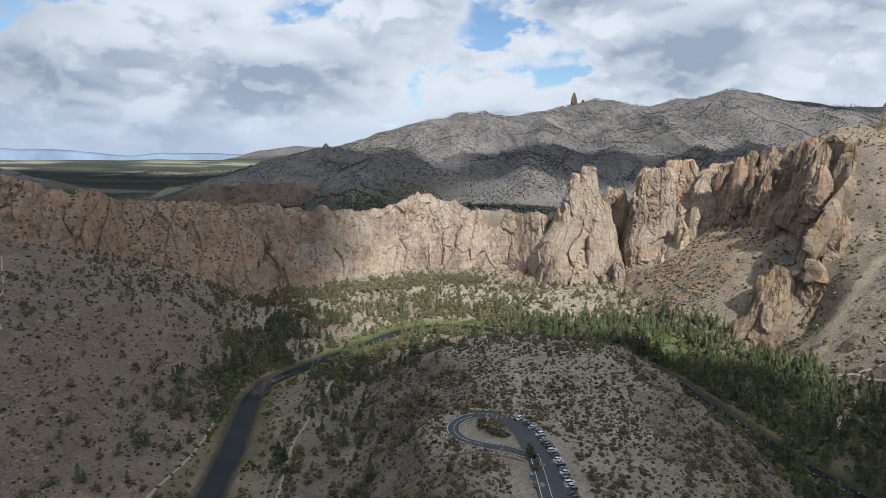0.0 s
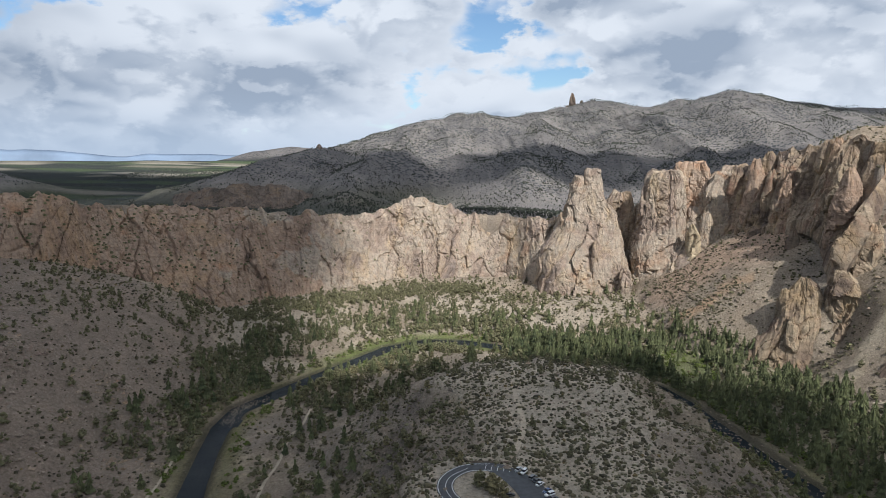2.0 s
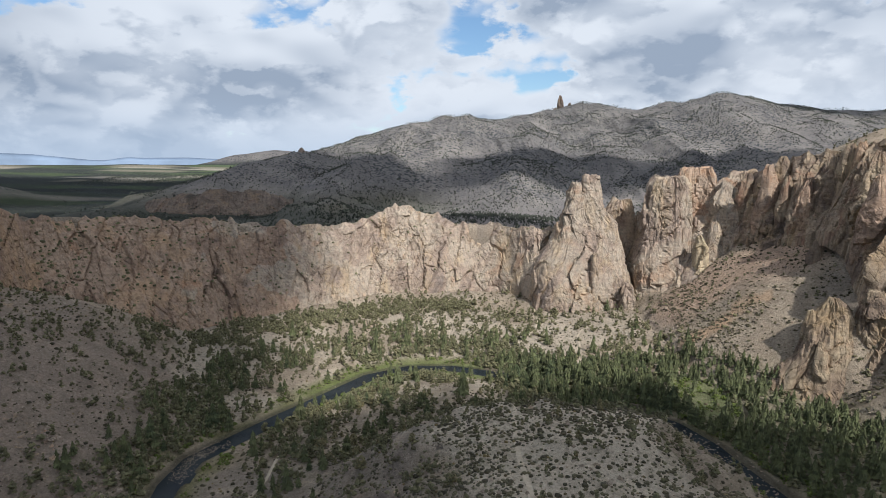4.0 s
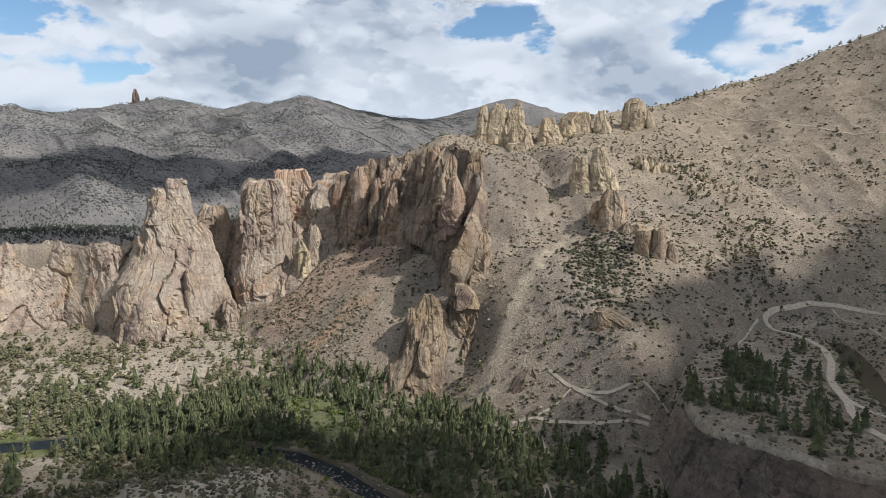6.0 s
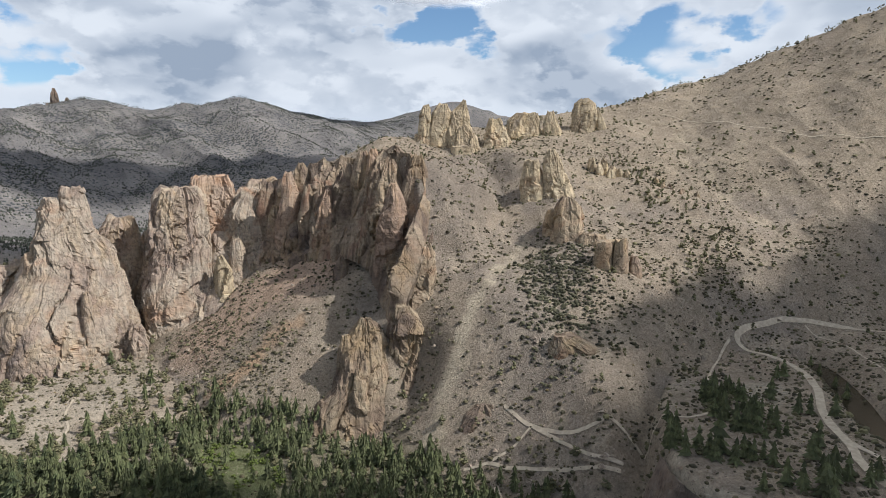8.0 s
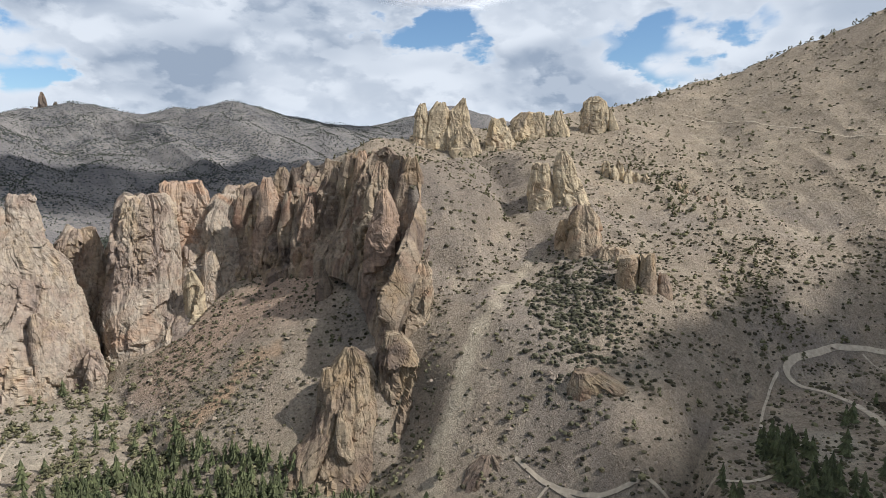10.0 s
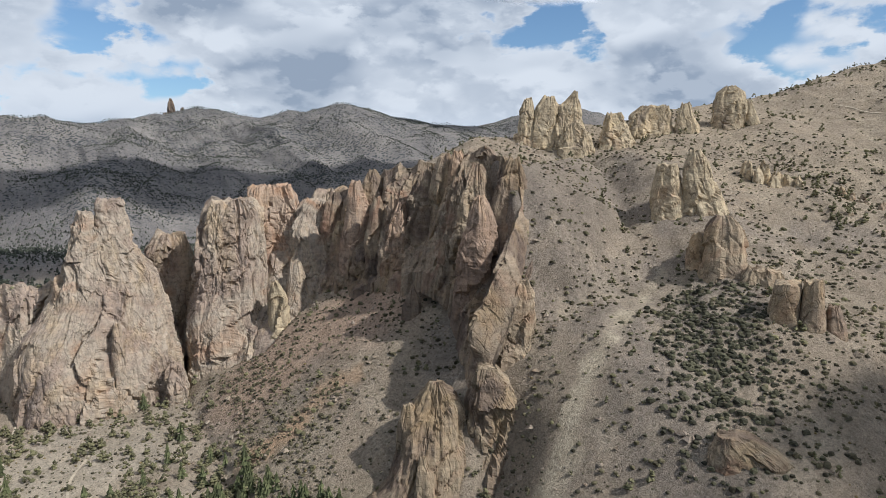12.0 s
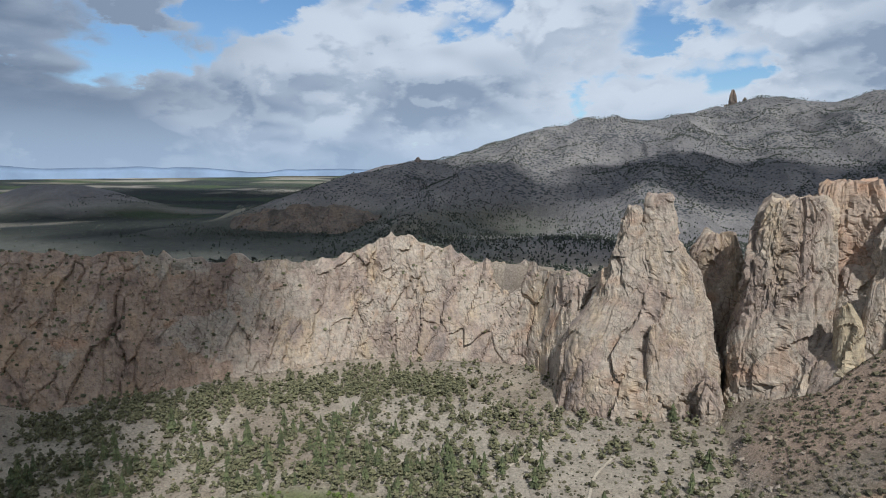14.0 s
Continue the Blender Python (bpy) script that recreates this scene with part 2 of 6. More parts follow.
def far_ground(x, y):
    """The plain and the range behind the wall."""
    r = np.hypot(x, y)
    plain = 52 + 128 * smooth(r, 1500, 4900) ** 1.4 + 4 * fbm(x / 260, y / 260, 71, 3)
    plain = plain + 26 * np.exp(-(((x - 60) / 420) ** 2 + ((y - 1500) / 260) ** 2)) + 60 * smooth(x, 350, 900) * smooth(y, 900, 1700)
    d, side, _ = along(x, y, FAR_RANGE)
    gully = ridged(x / 420 + 0.3 * fbm(x / 300, y / 300, 12, 2), y / 620, 5, 4)
    draw = ridged(x / 210 + 0.35 * fbm(x / 260, y / 260, 14, 2), y / 900 + 0.2 * fbm(x / 200, y / 200, 15, 2), 6, 3)
    up = tent(x, y, FAR_RANGE, 0.31) - 14 * smooth(d, 40, 500) * (0.6 - gully) - 22 * smooth(d, 30, 350) * (0.75 - draw)
    for spur in FAR_SPURS:
        up = smax(up, tent(x, y, spur, 0.36) + 8 * gully - 8 - 12 * (0.5 - draw), 24)
    up = up + 7 * fbm(x / 90, y / 90, 9, 4)
    butte = 168 - 0.42 * np.maximum(np.hypot((x + 1690) / 1.5, y - 2250) - 60, 0) + 9 * fbm(x / 50, y / 50, 3, 3)
    mesa = tent(x, y, [(-1500, 4480, 190), (-1405, 4485, 218), (-1153, 4556, 276), (-900, 4613, 284), (-650, 4650, 262)], 0.5)
    return smax(smax(smax(plain, up, 26), butte, 10), mesa, 8)


def ground(x, y):
    x, y = np.asarray(x, float), np.asarray(y, float)
    dr, _, _ = along(x, y, RIVER)
    rough = fbm(x / 46, y / 46, 21, 4)
    floor = 1.6 + 0.12 * np.clip(dr - 14, 0, 220) + 1.3 * rough
    # mesa with a flat top and gullied flanks
    dm, sm, (zm,) = along(x, y, MESA)
    half = np.where(sm > 0, 74, 88) + 12 * fbm(x / 60, y / 60, 33, 3)
    flank = np.where(sm > 0, 0.72, 0.78) * 18 * np.logaddexp(0, (dm - half + 6) / 18)
    mesa = zm + 2.2 * rough - flank - 3 * smooth(flank, 0, 8) * (0.5 + ridged(x / 38, y / 38, 40, 2))
    h = smax(floor, mesa, 5)
    # talus in front of the long wall
    df, sf, (zf,) = along(x, y, WALL_FOOT)
    ease = 0.355 + 0.15 * smooth(x, -320, -180)
    talus = tent(x, y, WALL_FOOT, ease) + 2.5 * rough
    front = sf < 0
    h = np.where(front, smax(h, talus, 8), h)
    # the mountain
    dc, sc, _ = along(x, y, CREST)
    mount = tent(x, y, CREST, None)
    ds, ss, (zs,) = along(x, y, SPUR)
    mount = mount + zs * np.exp(-(ds / 40) ** 2)
    mount = mount + 4 * fbm(x / 70, y / 70, 51, 4) + 2.2 * ridged((x * 0.75 - y * 0.66) / 46, (x * 0.66 + y * 0.75) / 260, 8, 3) * smooth(dc, 20, 160) * smooth(mount, 60, 120)
    dk, sk, (zk,) = along(x, y, FOOT)
    steep = 1.0 - 0.24 * smooth(y, 590, 660)
    lower = np.where(sk > 0, -tent(x, y, [(a, b, -c) for a, b, c in FOOT], steep), zk - 0.72 * dk)
    db, sb, _ = along(x, y, BENCH)
    bench = np.where(sb > 0, 66 + 0.06 * db - 10 * smooth(db, 5, 0), 56 - 6 * db)
    right = smooth(x, 225, 250)
    arm = tent(x, y, ARM, 0.78) - 1.2 * np.maximum(along(x, y, ARM)[0] - 52, 0) - 1.5 * np.maximum(428 - x, 0) + 2.0 * rough
    mount = smax(mount, arm, 6)
    up = smax(smin(mount, lower, 8), arm, 6)
    up = up - 22 * np.exp(-((x - 313) / 23) ** 2 - ((y - 588) / 30) ** 2) - 15 * np.exp(-((x - 344) / 17) ** 2 - ((y - 572) / 19) ** 2) - 15 * np.exp(-((x - 354) / 15) ** 2 - ((y - 586) / 15) ** 2)
    up = np.where((sk < 0) & (x < 345) & (y > 400), np.minimum(up, zk - 0.6 * dk), up)
    up = smax(up, bench + 1.0 * rough, 5)
    dn = along(x, y, CANAL)[0]
    up = np.where(dn < 26, smin(up, 62.0 + 0.9 * np.maximum(dn - 6, 0), 2), up)
    # cliffs on the way up: low in front, high behind
    d1, s1, (z1,) = along(x, y, RISE_FOOT)
    d2, s2, (z2,) = along(x, y, RISE_RIM)
    behind = s1 > 0
    t = np.clip((d1 / (d1 + d2 + 1e-6) - 0.55) / 0.45, 0, 1)
    rise = np.where(s2 > 0, np.maximum(z2 - 3 - 0.06 * d2, mount) * (d2 < 150) + mount * (d2 >= 150), z1 + (z2 - 4 - z1) * t)
    high = np.where(s2 > 0, np.where(d2 < 60, z2 - 3 + (np.maximum(mount, z2 - 22) - z2 + 3) * smooth(d2, 0, 60), np.maximum(mount, z2 - 24)), rise)
    w = smooth(d1, 140, 90) * smooth(y, 598, 655) * ((x > 250) & behind)
    up = up * (1 - w) + high * w
    h = np.where(front | (x > 262), smax(h, up * right + (1 - right) * -50, 4), h)
    # behind the long wall
    dw, sw, (zw,) = along(x, y, WALL_RIM)
    t = np.clip((df / (df + dw + 1e-6) - 0.6) / 0.4, 0, 1)
    back = far_ground(x, y)
    shelf = smax(zw - 4 - 0.20 * dw + 2.5 * rough, back, 12)
    wall = np.where(sw > 0, shelf, zf + (zw - 4 - zf) * t)
    h = np.where(~front & (x <= 262), wall, h)
    # away from the canyon
    rear = ~front & (x > 262)
    h = np.where(rear, smax(h, back, 15), h)
    wide = smooth(y, 1100, 1500)
    h = h * (1 - wide) + np.maximum(back, np.where(x > 262, h, 0) * (1 - wide)) * wide
    lot = smooth(along(x, y, LOT)[0], 44, 24)
    h = h * (1 - lot) + 54.0 * lot
    h = h + 0.35 * (1 - lot) * fbm(x / 7, y / 7, 61, 2) * smooth(dr, 8, 20)
    bed = -2.2 + 0.6 * np.maximum(dr - 3.6 + 1.2 * smooth(x, 60, 130) + 0.9 * smooth(y, 560, 480), 0)
    return np.where(dr < 60, smin(h, bed, 1.5), h)


# ---------------------------------------------------------------- materials
def nodes_of(name, rough=0.9, spec=0.2):
    mat = bpy.data.materials.new(name)
    mat.use_nodes = True
    nt = mat.node_tree
    nt.nodes.clear()
    out = nt.nodes.new("ShaderNodeOutputMaterial")
    bsdf = nt.nodes.new("ShaderNodeBsdfPrincipled")
    nt.links.new(bsdf.outputs[0], out.inputs[0])
    bsdf.inputs["Roughness"].default_value = rough
    bsdf.inputs["Specular IOR Level"].default_value = spec
    return mat, nt, bsdf


def put_noise(nt, vec, scale, detail=5.0, rough=0.55, dist=0.0):
    n = nt.nodes.new("ShaderNodeTexNoise")
    n.inputs["Scale"].default_value, n.inputs["Detail"].default_value = scale, detail
    n.inputs["Roughness"].default_value, n.inputs["Distortion"].default_value = rough, dist
    nt.links.new(vec, n.inputs["Vector"])
    return n.outputs[0]


def put_ramp(nt, fac, stops):
    r = nt.nodes.new("ShaderNodeValToRGB")
    e = r.color_ramp.elements
    while len(e) < len(stops):
        e.new(0.5)
    for k, (pos, col) in zip(e, stops):
        k.position, k.color = pos, (*col, 1)
    nt.links.new(fac, r.inputs[0])
    return r.outputs[0]


def put_mix(nt, fac, a, b, kind="MIX"):
    m = nt.nodes.new("ShaderNodeMixRGB")
    m.blend_type = kind
    for i, v in enumerate((fac, a, b)):
        if isinstance(v, (int, float)):
            m.inputs[i].default_value = v
        elif isinstance(v, tuple):
            m.inputs[i].default_value = (*v, 1)
        else:
            nt.links.new(v, m.inputs[i])
    return m.outputs[0]


def put_map(nt, scale):
    g = nt.nodes.new("ShaderNodeNewGeometry")
    m = nt.nodes.new("ShaderNodeMapping")
    m.inputs["Scale"].default_value = scale
    nt.links.new(g.outputs["Position"], m.inputs["Vector"])
    return m.outputs[0]


def put_bump(nt, bsdf, height, strength, distance):
    b = nt.nodes.new("ShaderNodeBump")
    b.inputs["Strength"].default_value, b.inputs["Distance"].default_value = strength, distance
    nt.links.new(height, b.inputs["Height"])
    nt.links.new(b.outputs[0], bsdf.inputs["Normal"])


def ground_material():
    mat, nt, bsdf = nodes_of("earth", 0.95, 0.1)
    at = nt.nodes.new("ShaderNodeAttribute")
    at.attribute_name = "soil"
    pos = put_map(nt, (1, 1, 1))
    grain = put_noise(nt, pos, 0.5, 9.0, 0.78)
    blot = put_noise(nt, pos, 0.06, 6.0, 0.6)
    col = put_mix(nt, 1.0, at.outputs["Color"], put_ramp(nt, grain, [(0.30, (0.42, 0.41, 0.40)), (0.44, (0.84, 0.83, 0.82)), (0.56, (1.08, 1.07, 1.06)), (0.72, (1.5, 1.47, 1.42))]), "MULTIPLY")
    col = put_mix(nt, 0.8, col, put_ramp(nt, blot, [(0.3, (0.78, 0.77, 0.74)), (0.52, (1, 1, 1)), (0.72, (1.18, 1.15, 1.1))]), "MULTIPLY")
    tuft = put_ramp(nt, put_noise(nt, pos, 0.42, 3.0, 0.5), [(0.60, (0, 0, 0)), (0.66, (1, 1, 1))])
    col = put_mix(nt, put_mix(nt, 1.0, tuft, (0.42, 0.42, 0.42), "MULTIPLY"), col, (0.105, 0.096, 0.06))
    rubble = nt.nodes.new("ShaderNodeTexVoronoi")
    rubble.inputs["Scale"].default_value = 0.75
    nt.links.new(pos, rubble.inputs["Vector"])
    stone = put_ramp(nt, rubble.outputs["Distance"], [(0.22, (1, 1, 1)), (0.30, (0, 0, 0))])
    patch = put_ramp(nt, put_noise(nt, pos, 0.035, 5.0, 0.6), [(0.48, (0, 0, 0)), (0.62, (0.75, 0.75, 0.75))])
    tone = put_ramp(nt, rubble.outputs["Color"], [(0.2, (0.10, 0.085, 0.07)), (0.6, (0.24, 0.19, 0.145)), (0.9, (0.42, 0.36, 0.29))])
    col = put_mix(nt, put_mix(nt, 1.0, stone, patch, "MULTIPLY"), col, tone)
    grove = nt.nodes.new("ShaderNodeTexVoronoi")
    grove.inputs["Scale"].default_value = 0.085
    nt.links.new(pos, grove.inputs["Vector"])
    thick = put_ramp(nt, put_noise(nt, pos, 0.0045, 6.0, 0.6), [(0.35, (0.16, 0.16, 0.16)), (0.62, (0.46, 0.46, 0.46))])
    close = nt.nodes.new("ShaderNodeMath")
    close.operation = "LESS_THAN"
    nt.links.new(grove.outputs["Distance"], close.inputs[0])
    nt.links.new(thick, close.inputs[1])
    there = nt.nodes.new("ShaderNodeMath")
    there.operation = "MULTIPLY"
    nt.links.new(close.outputs[0], there.inputs[0])
    nt.links.new(at.outputs["Alpha"], there.inputs[1])
    # dots for the far trees, their green greyed towards haze blue
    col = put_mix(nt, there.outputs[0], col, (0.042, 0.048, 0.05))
    nt.links.new(col, bsdf.inputs["Base Color"])
    put_bump(nt, bsdf, grain, 0.9, 1.5)
    return mat


def put_joints(nt, vec, scale, wander, width):
    """Dark hairline joints of split rock that come and go: 1 on the blocks, lower in the joints."""
    m = nt.nodes.new("ShaderNodeMapping")
    m.inputs["Scale"].default_value = scale
    m.inputs["Rotation"].default_value = (0.12, -0.2, 0.3)
    nt.links.new(vec, m.inputs["Vector"])
    n = nt.nodes.new("ShaderNodeTexNoise")
    n.inputs["Scale"].default_value, n.inputs["Detail"].default_value = 1.3, 3.0
    nt.links.new(m.outputs[0], n.inputs["Vector"])
    bent = put_mix(nt, 0.25 * wander, m.outputs[0], n.outputs["Color"], "ADD")
    v = nt.nodes.new("ShaderNodeTexVoronoi")
    v.feature = "DISTANCE_TO_EDGE"
    v.inputs["Scale"].default_value = 1.0
    nt.links.new(bent, v.inputs["Vector"])
    line = put_ramp(nt, v.outputs["Distance"], [(0.0, (0.5, 0.48, 0.47)), (width, (1, 1, 1))])
    seen = put_ramp(nt, put_noise(nt, m.outputs[0], 0.45, 2.0), [(0.5, (0, 0, 0)), (0.66, (1, 1, 1))])
    return put_mix(nt, seen, (1.0, 1.0, 1.0), line)


def rock_material(name, main, light, rust, dark, streak=(0.30, 0.30, 0.045)):
    mat, nt, bsdf = nodes_of(name, 0.92, 0.15)
    long = put_map(nt, (streak[0] * 0.8, streak[1] * 0.8, streak[2] * 1.8))
    fine = put_map(nt, (1, 1, 1))
    tilt = nt.nodes.new("ShaderNodeMapping")
    tilt.inputs["Rotation"].default_value = (0.5, -0.55, 0.2)
    tilt.inputs["Scale"].default_value = (0.05, 0.05, 0.35)
    nt.links.new(fine, tilt.inputs["Vector"])
    zone = put_noise(nt, fine, 0.024, 5.0, 0.6, 0.7)
    run = put_noise(nt, long, 0.9, 6.0, 0.6, 0.4)
    bed = put_noise(nt, tilt.outputs[0], 1.0, 6.0, 0.6)
    grit = put_noise(nt, fine, 0.36, 10.0, 0.76)
    col = put_ramp(nt, zone, [(0.30, dark), (0.42, main), (0.56, light), (0.70, rust)])
    ochre = put_ramp(nt, put_noise(nt, put_map(nt, (1, 1, 0.4)), 0.03, 5.0, 0.65, 0.5), [(0.52, (0, 0, 0)), (0.64, (0.6, 0.6, 0.6))])
    col = put_mix(nt, ochre, col, (light[0] * 1.08, light[1] * 0.98, light[2] * 0.8))
    col = put_mix(nt, 0.55, col, put_ramp(nt, run, [(0.30, (0.50, 0.47, 0.45)), (0.46, (1, 1, 1)), (0.7, (1.25, 1.17, 1.07))]), "MULTIPLY")
    col = put_mix(nt, 0.35, col, put_ramp(nt, bed, [(0.36, (0.62, 0.6, 0.58)), (0.52, (1, 1, 1)), (0.7, (1.15, 1.12, 1.08))]), "MULTIPLY")
    col = put_mix(nt, 0.7, col, put_ramp(nt, grit, [(0.3, (0.45, 0.43, 0.42)), (0.5, (1, 1, 1)), (0.75, (1.3, 1.28, 1.26))]), "MULTIPLY")
    joint = put_joints(nt, fine, (0.19, 0.19, 0.085), 1.0, 0.05)
    chip = put_joints(nt, fine, (0.55, 0.55, 0.3), 0.7, 0.07)
    col = put_mix(nt, 1.0, col, put_mix(nt, 1.0, joint, chip, "MULTIPLY"), "MULTIPLY")
    nt.links.new(col, bsdf.inputs["Base Color"])
    h = put_mix(nt, 0.65, run, grit)
    h = put_mix(nt, 0.35, put_mix(nt, 0.35, h, bed), put_mix(nt, 0.5, joint, chip))
    put_bump(nt, bsdf, h, 1.0, 2.6)
    return mat


def plain_material(name, colour, rough=0.8, spec=0.3, vary=0.25, scale=0.6, metal=0.0, coat=0.0):
    mat, nt, bsdf = nodes_of(name, rough, spec)
    n = put_noise(nt, put_map(nt, (1, 1, 1)), scale, 5.0)
    col = put_mix(nt, 1.0, put_ramp(nt, n, [(0.3, (1 - vary,) * 3), (0.7, (1 + vary,) * 3)]), colour, "MULTIPLY")
    nt.links.new(col, bsdf.inputs["Base Color"])
    bsdf.inputs["Metallic"].default_value = metal
    bsdf.inputs["Coat Weight"].default_value = coat
    return mat


def leaf_material(name, colour, spread=0.35):
    """Foliage whose clumps differ a little, tree by tree and clump by clump."""
    mat, nt, bsdf = nodes_of(name, 0.85, 0.15)
    g = nt.nodes.new("ShaderNodeNewGeometry")
    o = nt.nodes.new("ShaderNodeObjectInfo")
    a = put_ramp(nt, g.outputs["Random Per Island"], [(0.0, (1 - spread,) * 3), (1.0, (1 + spread, 1 + spread, 1 + spread * 0.6))])
    b = put_ramp(nt, o.outputs["Random"], [(0.0, (0.8, 0.85, 0.8)), (1.0, (1.25, 1.15, 1.0))])
    col = put_mix(nt, 1.0, put_mix(nt, 1.0, a, b, "MULTIPLY"), colour, "MULTIPLY")
    n = put_noise(nt, put_map(nt, (1, 1, 1)), 2.2, 4.0)
    col = put_mix(nt, 0.8, col, put_ramp(nt, n, [(0.3, (0.6, 0.6, 0.6)), (0.7, (1.35, 1.35, 1.3))]), "MULTIPLY")
    nt.links.new(col, bsdf.inputs["Base Color"])
    return mat


def water_material():
    mat, nt, bsdf = nodes_of("river_water", 0.15, 0.03)
    pos = put_map(nt, (1, 1, 1))
    n = put_noise(nt, pos, 0.5, 5.0)
    nt.links.new(put_ramp(nt, put_noise(nt, pos, 0.05, 3.0), [(0.3, (0.012, 0.017, 0.022)), (0.7, (0.025, 0.03, 0.032))]), bsdf.inputs["Base Color"])
    put_bump(nt, bsdf, n, 0.5, 0.5)
    return mat


EARTH = ground_material()
ROCK_WALL = rock_material("rock_tan", (0.31, 0.24, 0.188), (0.385, 0.325, 0.255), (0.35, 0.235, 0.16), (0.235, 0.19, 0.162))
ROCK_RED = rock_material("rock_red_brown", (0.29, 0.205, 0.15), (0.36, 0.27, 0.2), (0.34, 0.21, 0.135), (0.2, 0.15, 0.12))
ROCK_CLIMB = rock_material("rock_climb", (0.175, 0.13, 0.10), (0.29, 0.23, 0.165), (0.22, 0.135, 0.095), (0.105, 0.085, 0.072))
ROCK_RUST = rock_material("rock_rust", (0.36, 0.24, 0.165), (0.40, 0.31, 0.235), (0.40, 0.235, 0.14), (0.24, 0.175, 0.14))
ROCK_DARK = rock_material("rock_grey_brown", (0.145, 0.108, 0.087), (0.225, 0.175, 0.13), (0.19, 0.12, 0.087), (0.095, 0.08, 0.07))
ROCK_BROWN = rock_material("rock_brown", (0.245, 0.18, 0.13), (0.35, 0.28, 0.195), (0.30, 0.19, 0.12), (0.15, 0.12, 0.10))
ROCK_PALE = rock_material("rock_pale_yellow", (0.38, 0.305, 0.205), (0.48, 0.395, 0.27), (0.37, 0.265, 0.17), (0.26, 0.21, 0.16), (0.35, 0.35, 0.12))
ROCK_FAR = rock_material("rock_far", (0.22, 0.17, 0.14), (0.28, 0.22, 0.18), (0.24, 0.16, 0.12), (0.15, 0.125, 0.11))
ROCK_BUTTE = rock_material("rock_butte", (0.20, 0.148, 0.108), (0.30, 0.24, 0.165), (0.24, 0.15, 0.10), (0.115, 0.092, 0.077))
BASALT = rock_material("basalt", (0.13, 0.105, 0.085), (0.19, 0.15, 0.12), (0.16, 0.11, 0.08), (0.08, 0.07, 0.06))
WATER = water_material()
ASPHALT = plain_material("asphalt", (0.085, 0.088, 0.092), 0.9, 0.2, 0.2, 0.5)
PAINT = plain_material("road_paint", (0.72, 0.72, 0.7), 0.7, 0.3, 0.12, 1.5)
TRAIL = plain_material("trail_dust", (0.43, 0.36, 0.27), 0.95, 0.1, 0.2, 0.4)
BARK = plain_material("bark", (0.12, 0.085, 0.06), 0.9, 0.1, 0.3, 2.0)
LEAF_JUNIPER = leaf_material("juniper_green", (0.15, 0.138, 0.09))
# far copy of the juniper green, with aerial haze in the colour
LEAF_HAZED = leaf_material("hazed_juniper_green", (0.058, 0.064, 0.06))
LEAF_PINE = leaf_material("pine_green", (0.095, 0.108, 0.064))
LEAF_WILLOW = leaf_material("willow_green", (0.085, 0.112, 0.036))
LEAF_SAGE = leaf_material("sage_grey", (0.082, 0.075, 0.057), 0.45)
LEAF_SAGE_PALE = leaf_material("sage_pale", (0.14, 0.127, 0.098), 0.45)
LEAF_DRY = leaf_material("dry_brush", (0.16, 0.12, 0.07), 0.4)
STONE = rock_material("boulder", (0.25, 0.2, 0.155), (0.33, 0.275, 0.215), (0.24, 0.175, 0.13), (0.16, 0.135, 0.11), (0.5, 0.5, 0.5))

RUBBLE = rock_material("rubble", (0.24, 0.18, 0.145), (0.34, 0.28, 0.22), (0.36, 0.2, 0.12), (0.13, 0.11, 0.095), (0.5, 0.5, 0.5))


# ---------------------------------------------------------------- mesh helpers
def mesh_from(name, verts, faces, mat, flat=False):
    """A mesh from arrays; faces are all quads or all triangles."""
    me = bpy.data.meshes.new(name)
    verts, faces = np.asarray(verts, np.float32), np.asarray(faces, np.int32)
    k = faces.shape[1]
    me.vertices.add(len(verts))
    me.vertices.foreach_set("co", verts.ravel())
    me.loops.add(faces.size)
    me.loops.foreach_set("vertex_index", faces.ravel())
    me.polygons.add(len(faces))
    me.polygons.foreach_set("loop_start", np.arange(0, faces.size, k, dtype=np.int32))
    me.polygons.foreach_set("use_smooth", np.full(len(faces), not flat))
    me.update(calc_edges=True)
    me.materials.append(mat)
    return me


def grid_faces(n, m, wrap=False):
    """Quads of n rows by m columns."""
    i, j = np.meshgrid(np.arange(n - 1), np.arange(m if wrap else m - 1), indexing="ij")
    j2 = (j + 1) % m
    return np.stack([i * m + j, i * m + j2, (i + 1) * m + j2, (i + 1) * m + j], -1).reshape(-1, 4)


def tufts(centres, radii, squash, rng, jitter=0.4):
    """Low open-bottomed tents for stones and far trees: centres (n, 3), radii (n,)."""
    n, k = len(centres), 5
    a = np.arange(k)[None] * 2 * math.pi / k + rng.uniform(0, 6.28, (n, 1)) + rng.uniform(-0.3, 0.3, (n, k))
    r = 1 + rng.uniform(-jitter, jitter, (n, k))
    ring = np.stack([r * np.cos(a), r * np.sin(a), rng.uniform(-0.25, 0.3, (n, k))], -1)
    top = np.stack([rng.uniform(-0.35, 0.35, n), rng.uniform(-0.35, 0.35, n), np.asarray(squash) + 0.1], -1)[:, None]
    v = np.concatenate([ring, top], 1) * np.asarray(radii).reshape(-1, 1, 1) + np.asarray(centres)[:, None]
    f = np.array([(i, (i + 1) % k, k) for i in range(k)])[None] + (np.arange(n) * (k + 1))[:, None, None]
    return v.reshape(-1, 3), f.reshape(-1, 3)


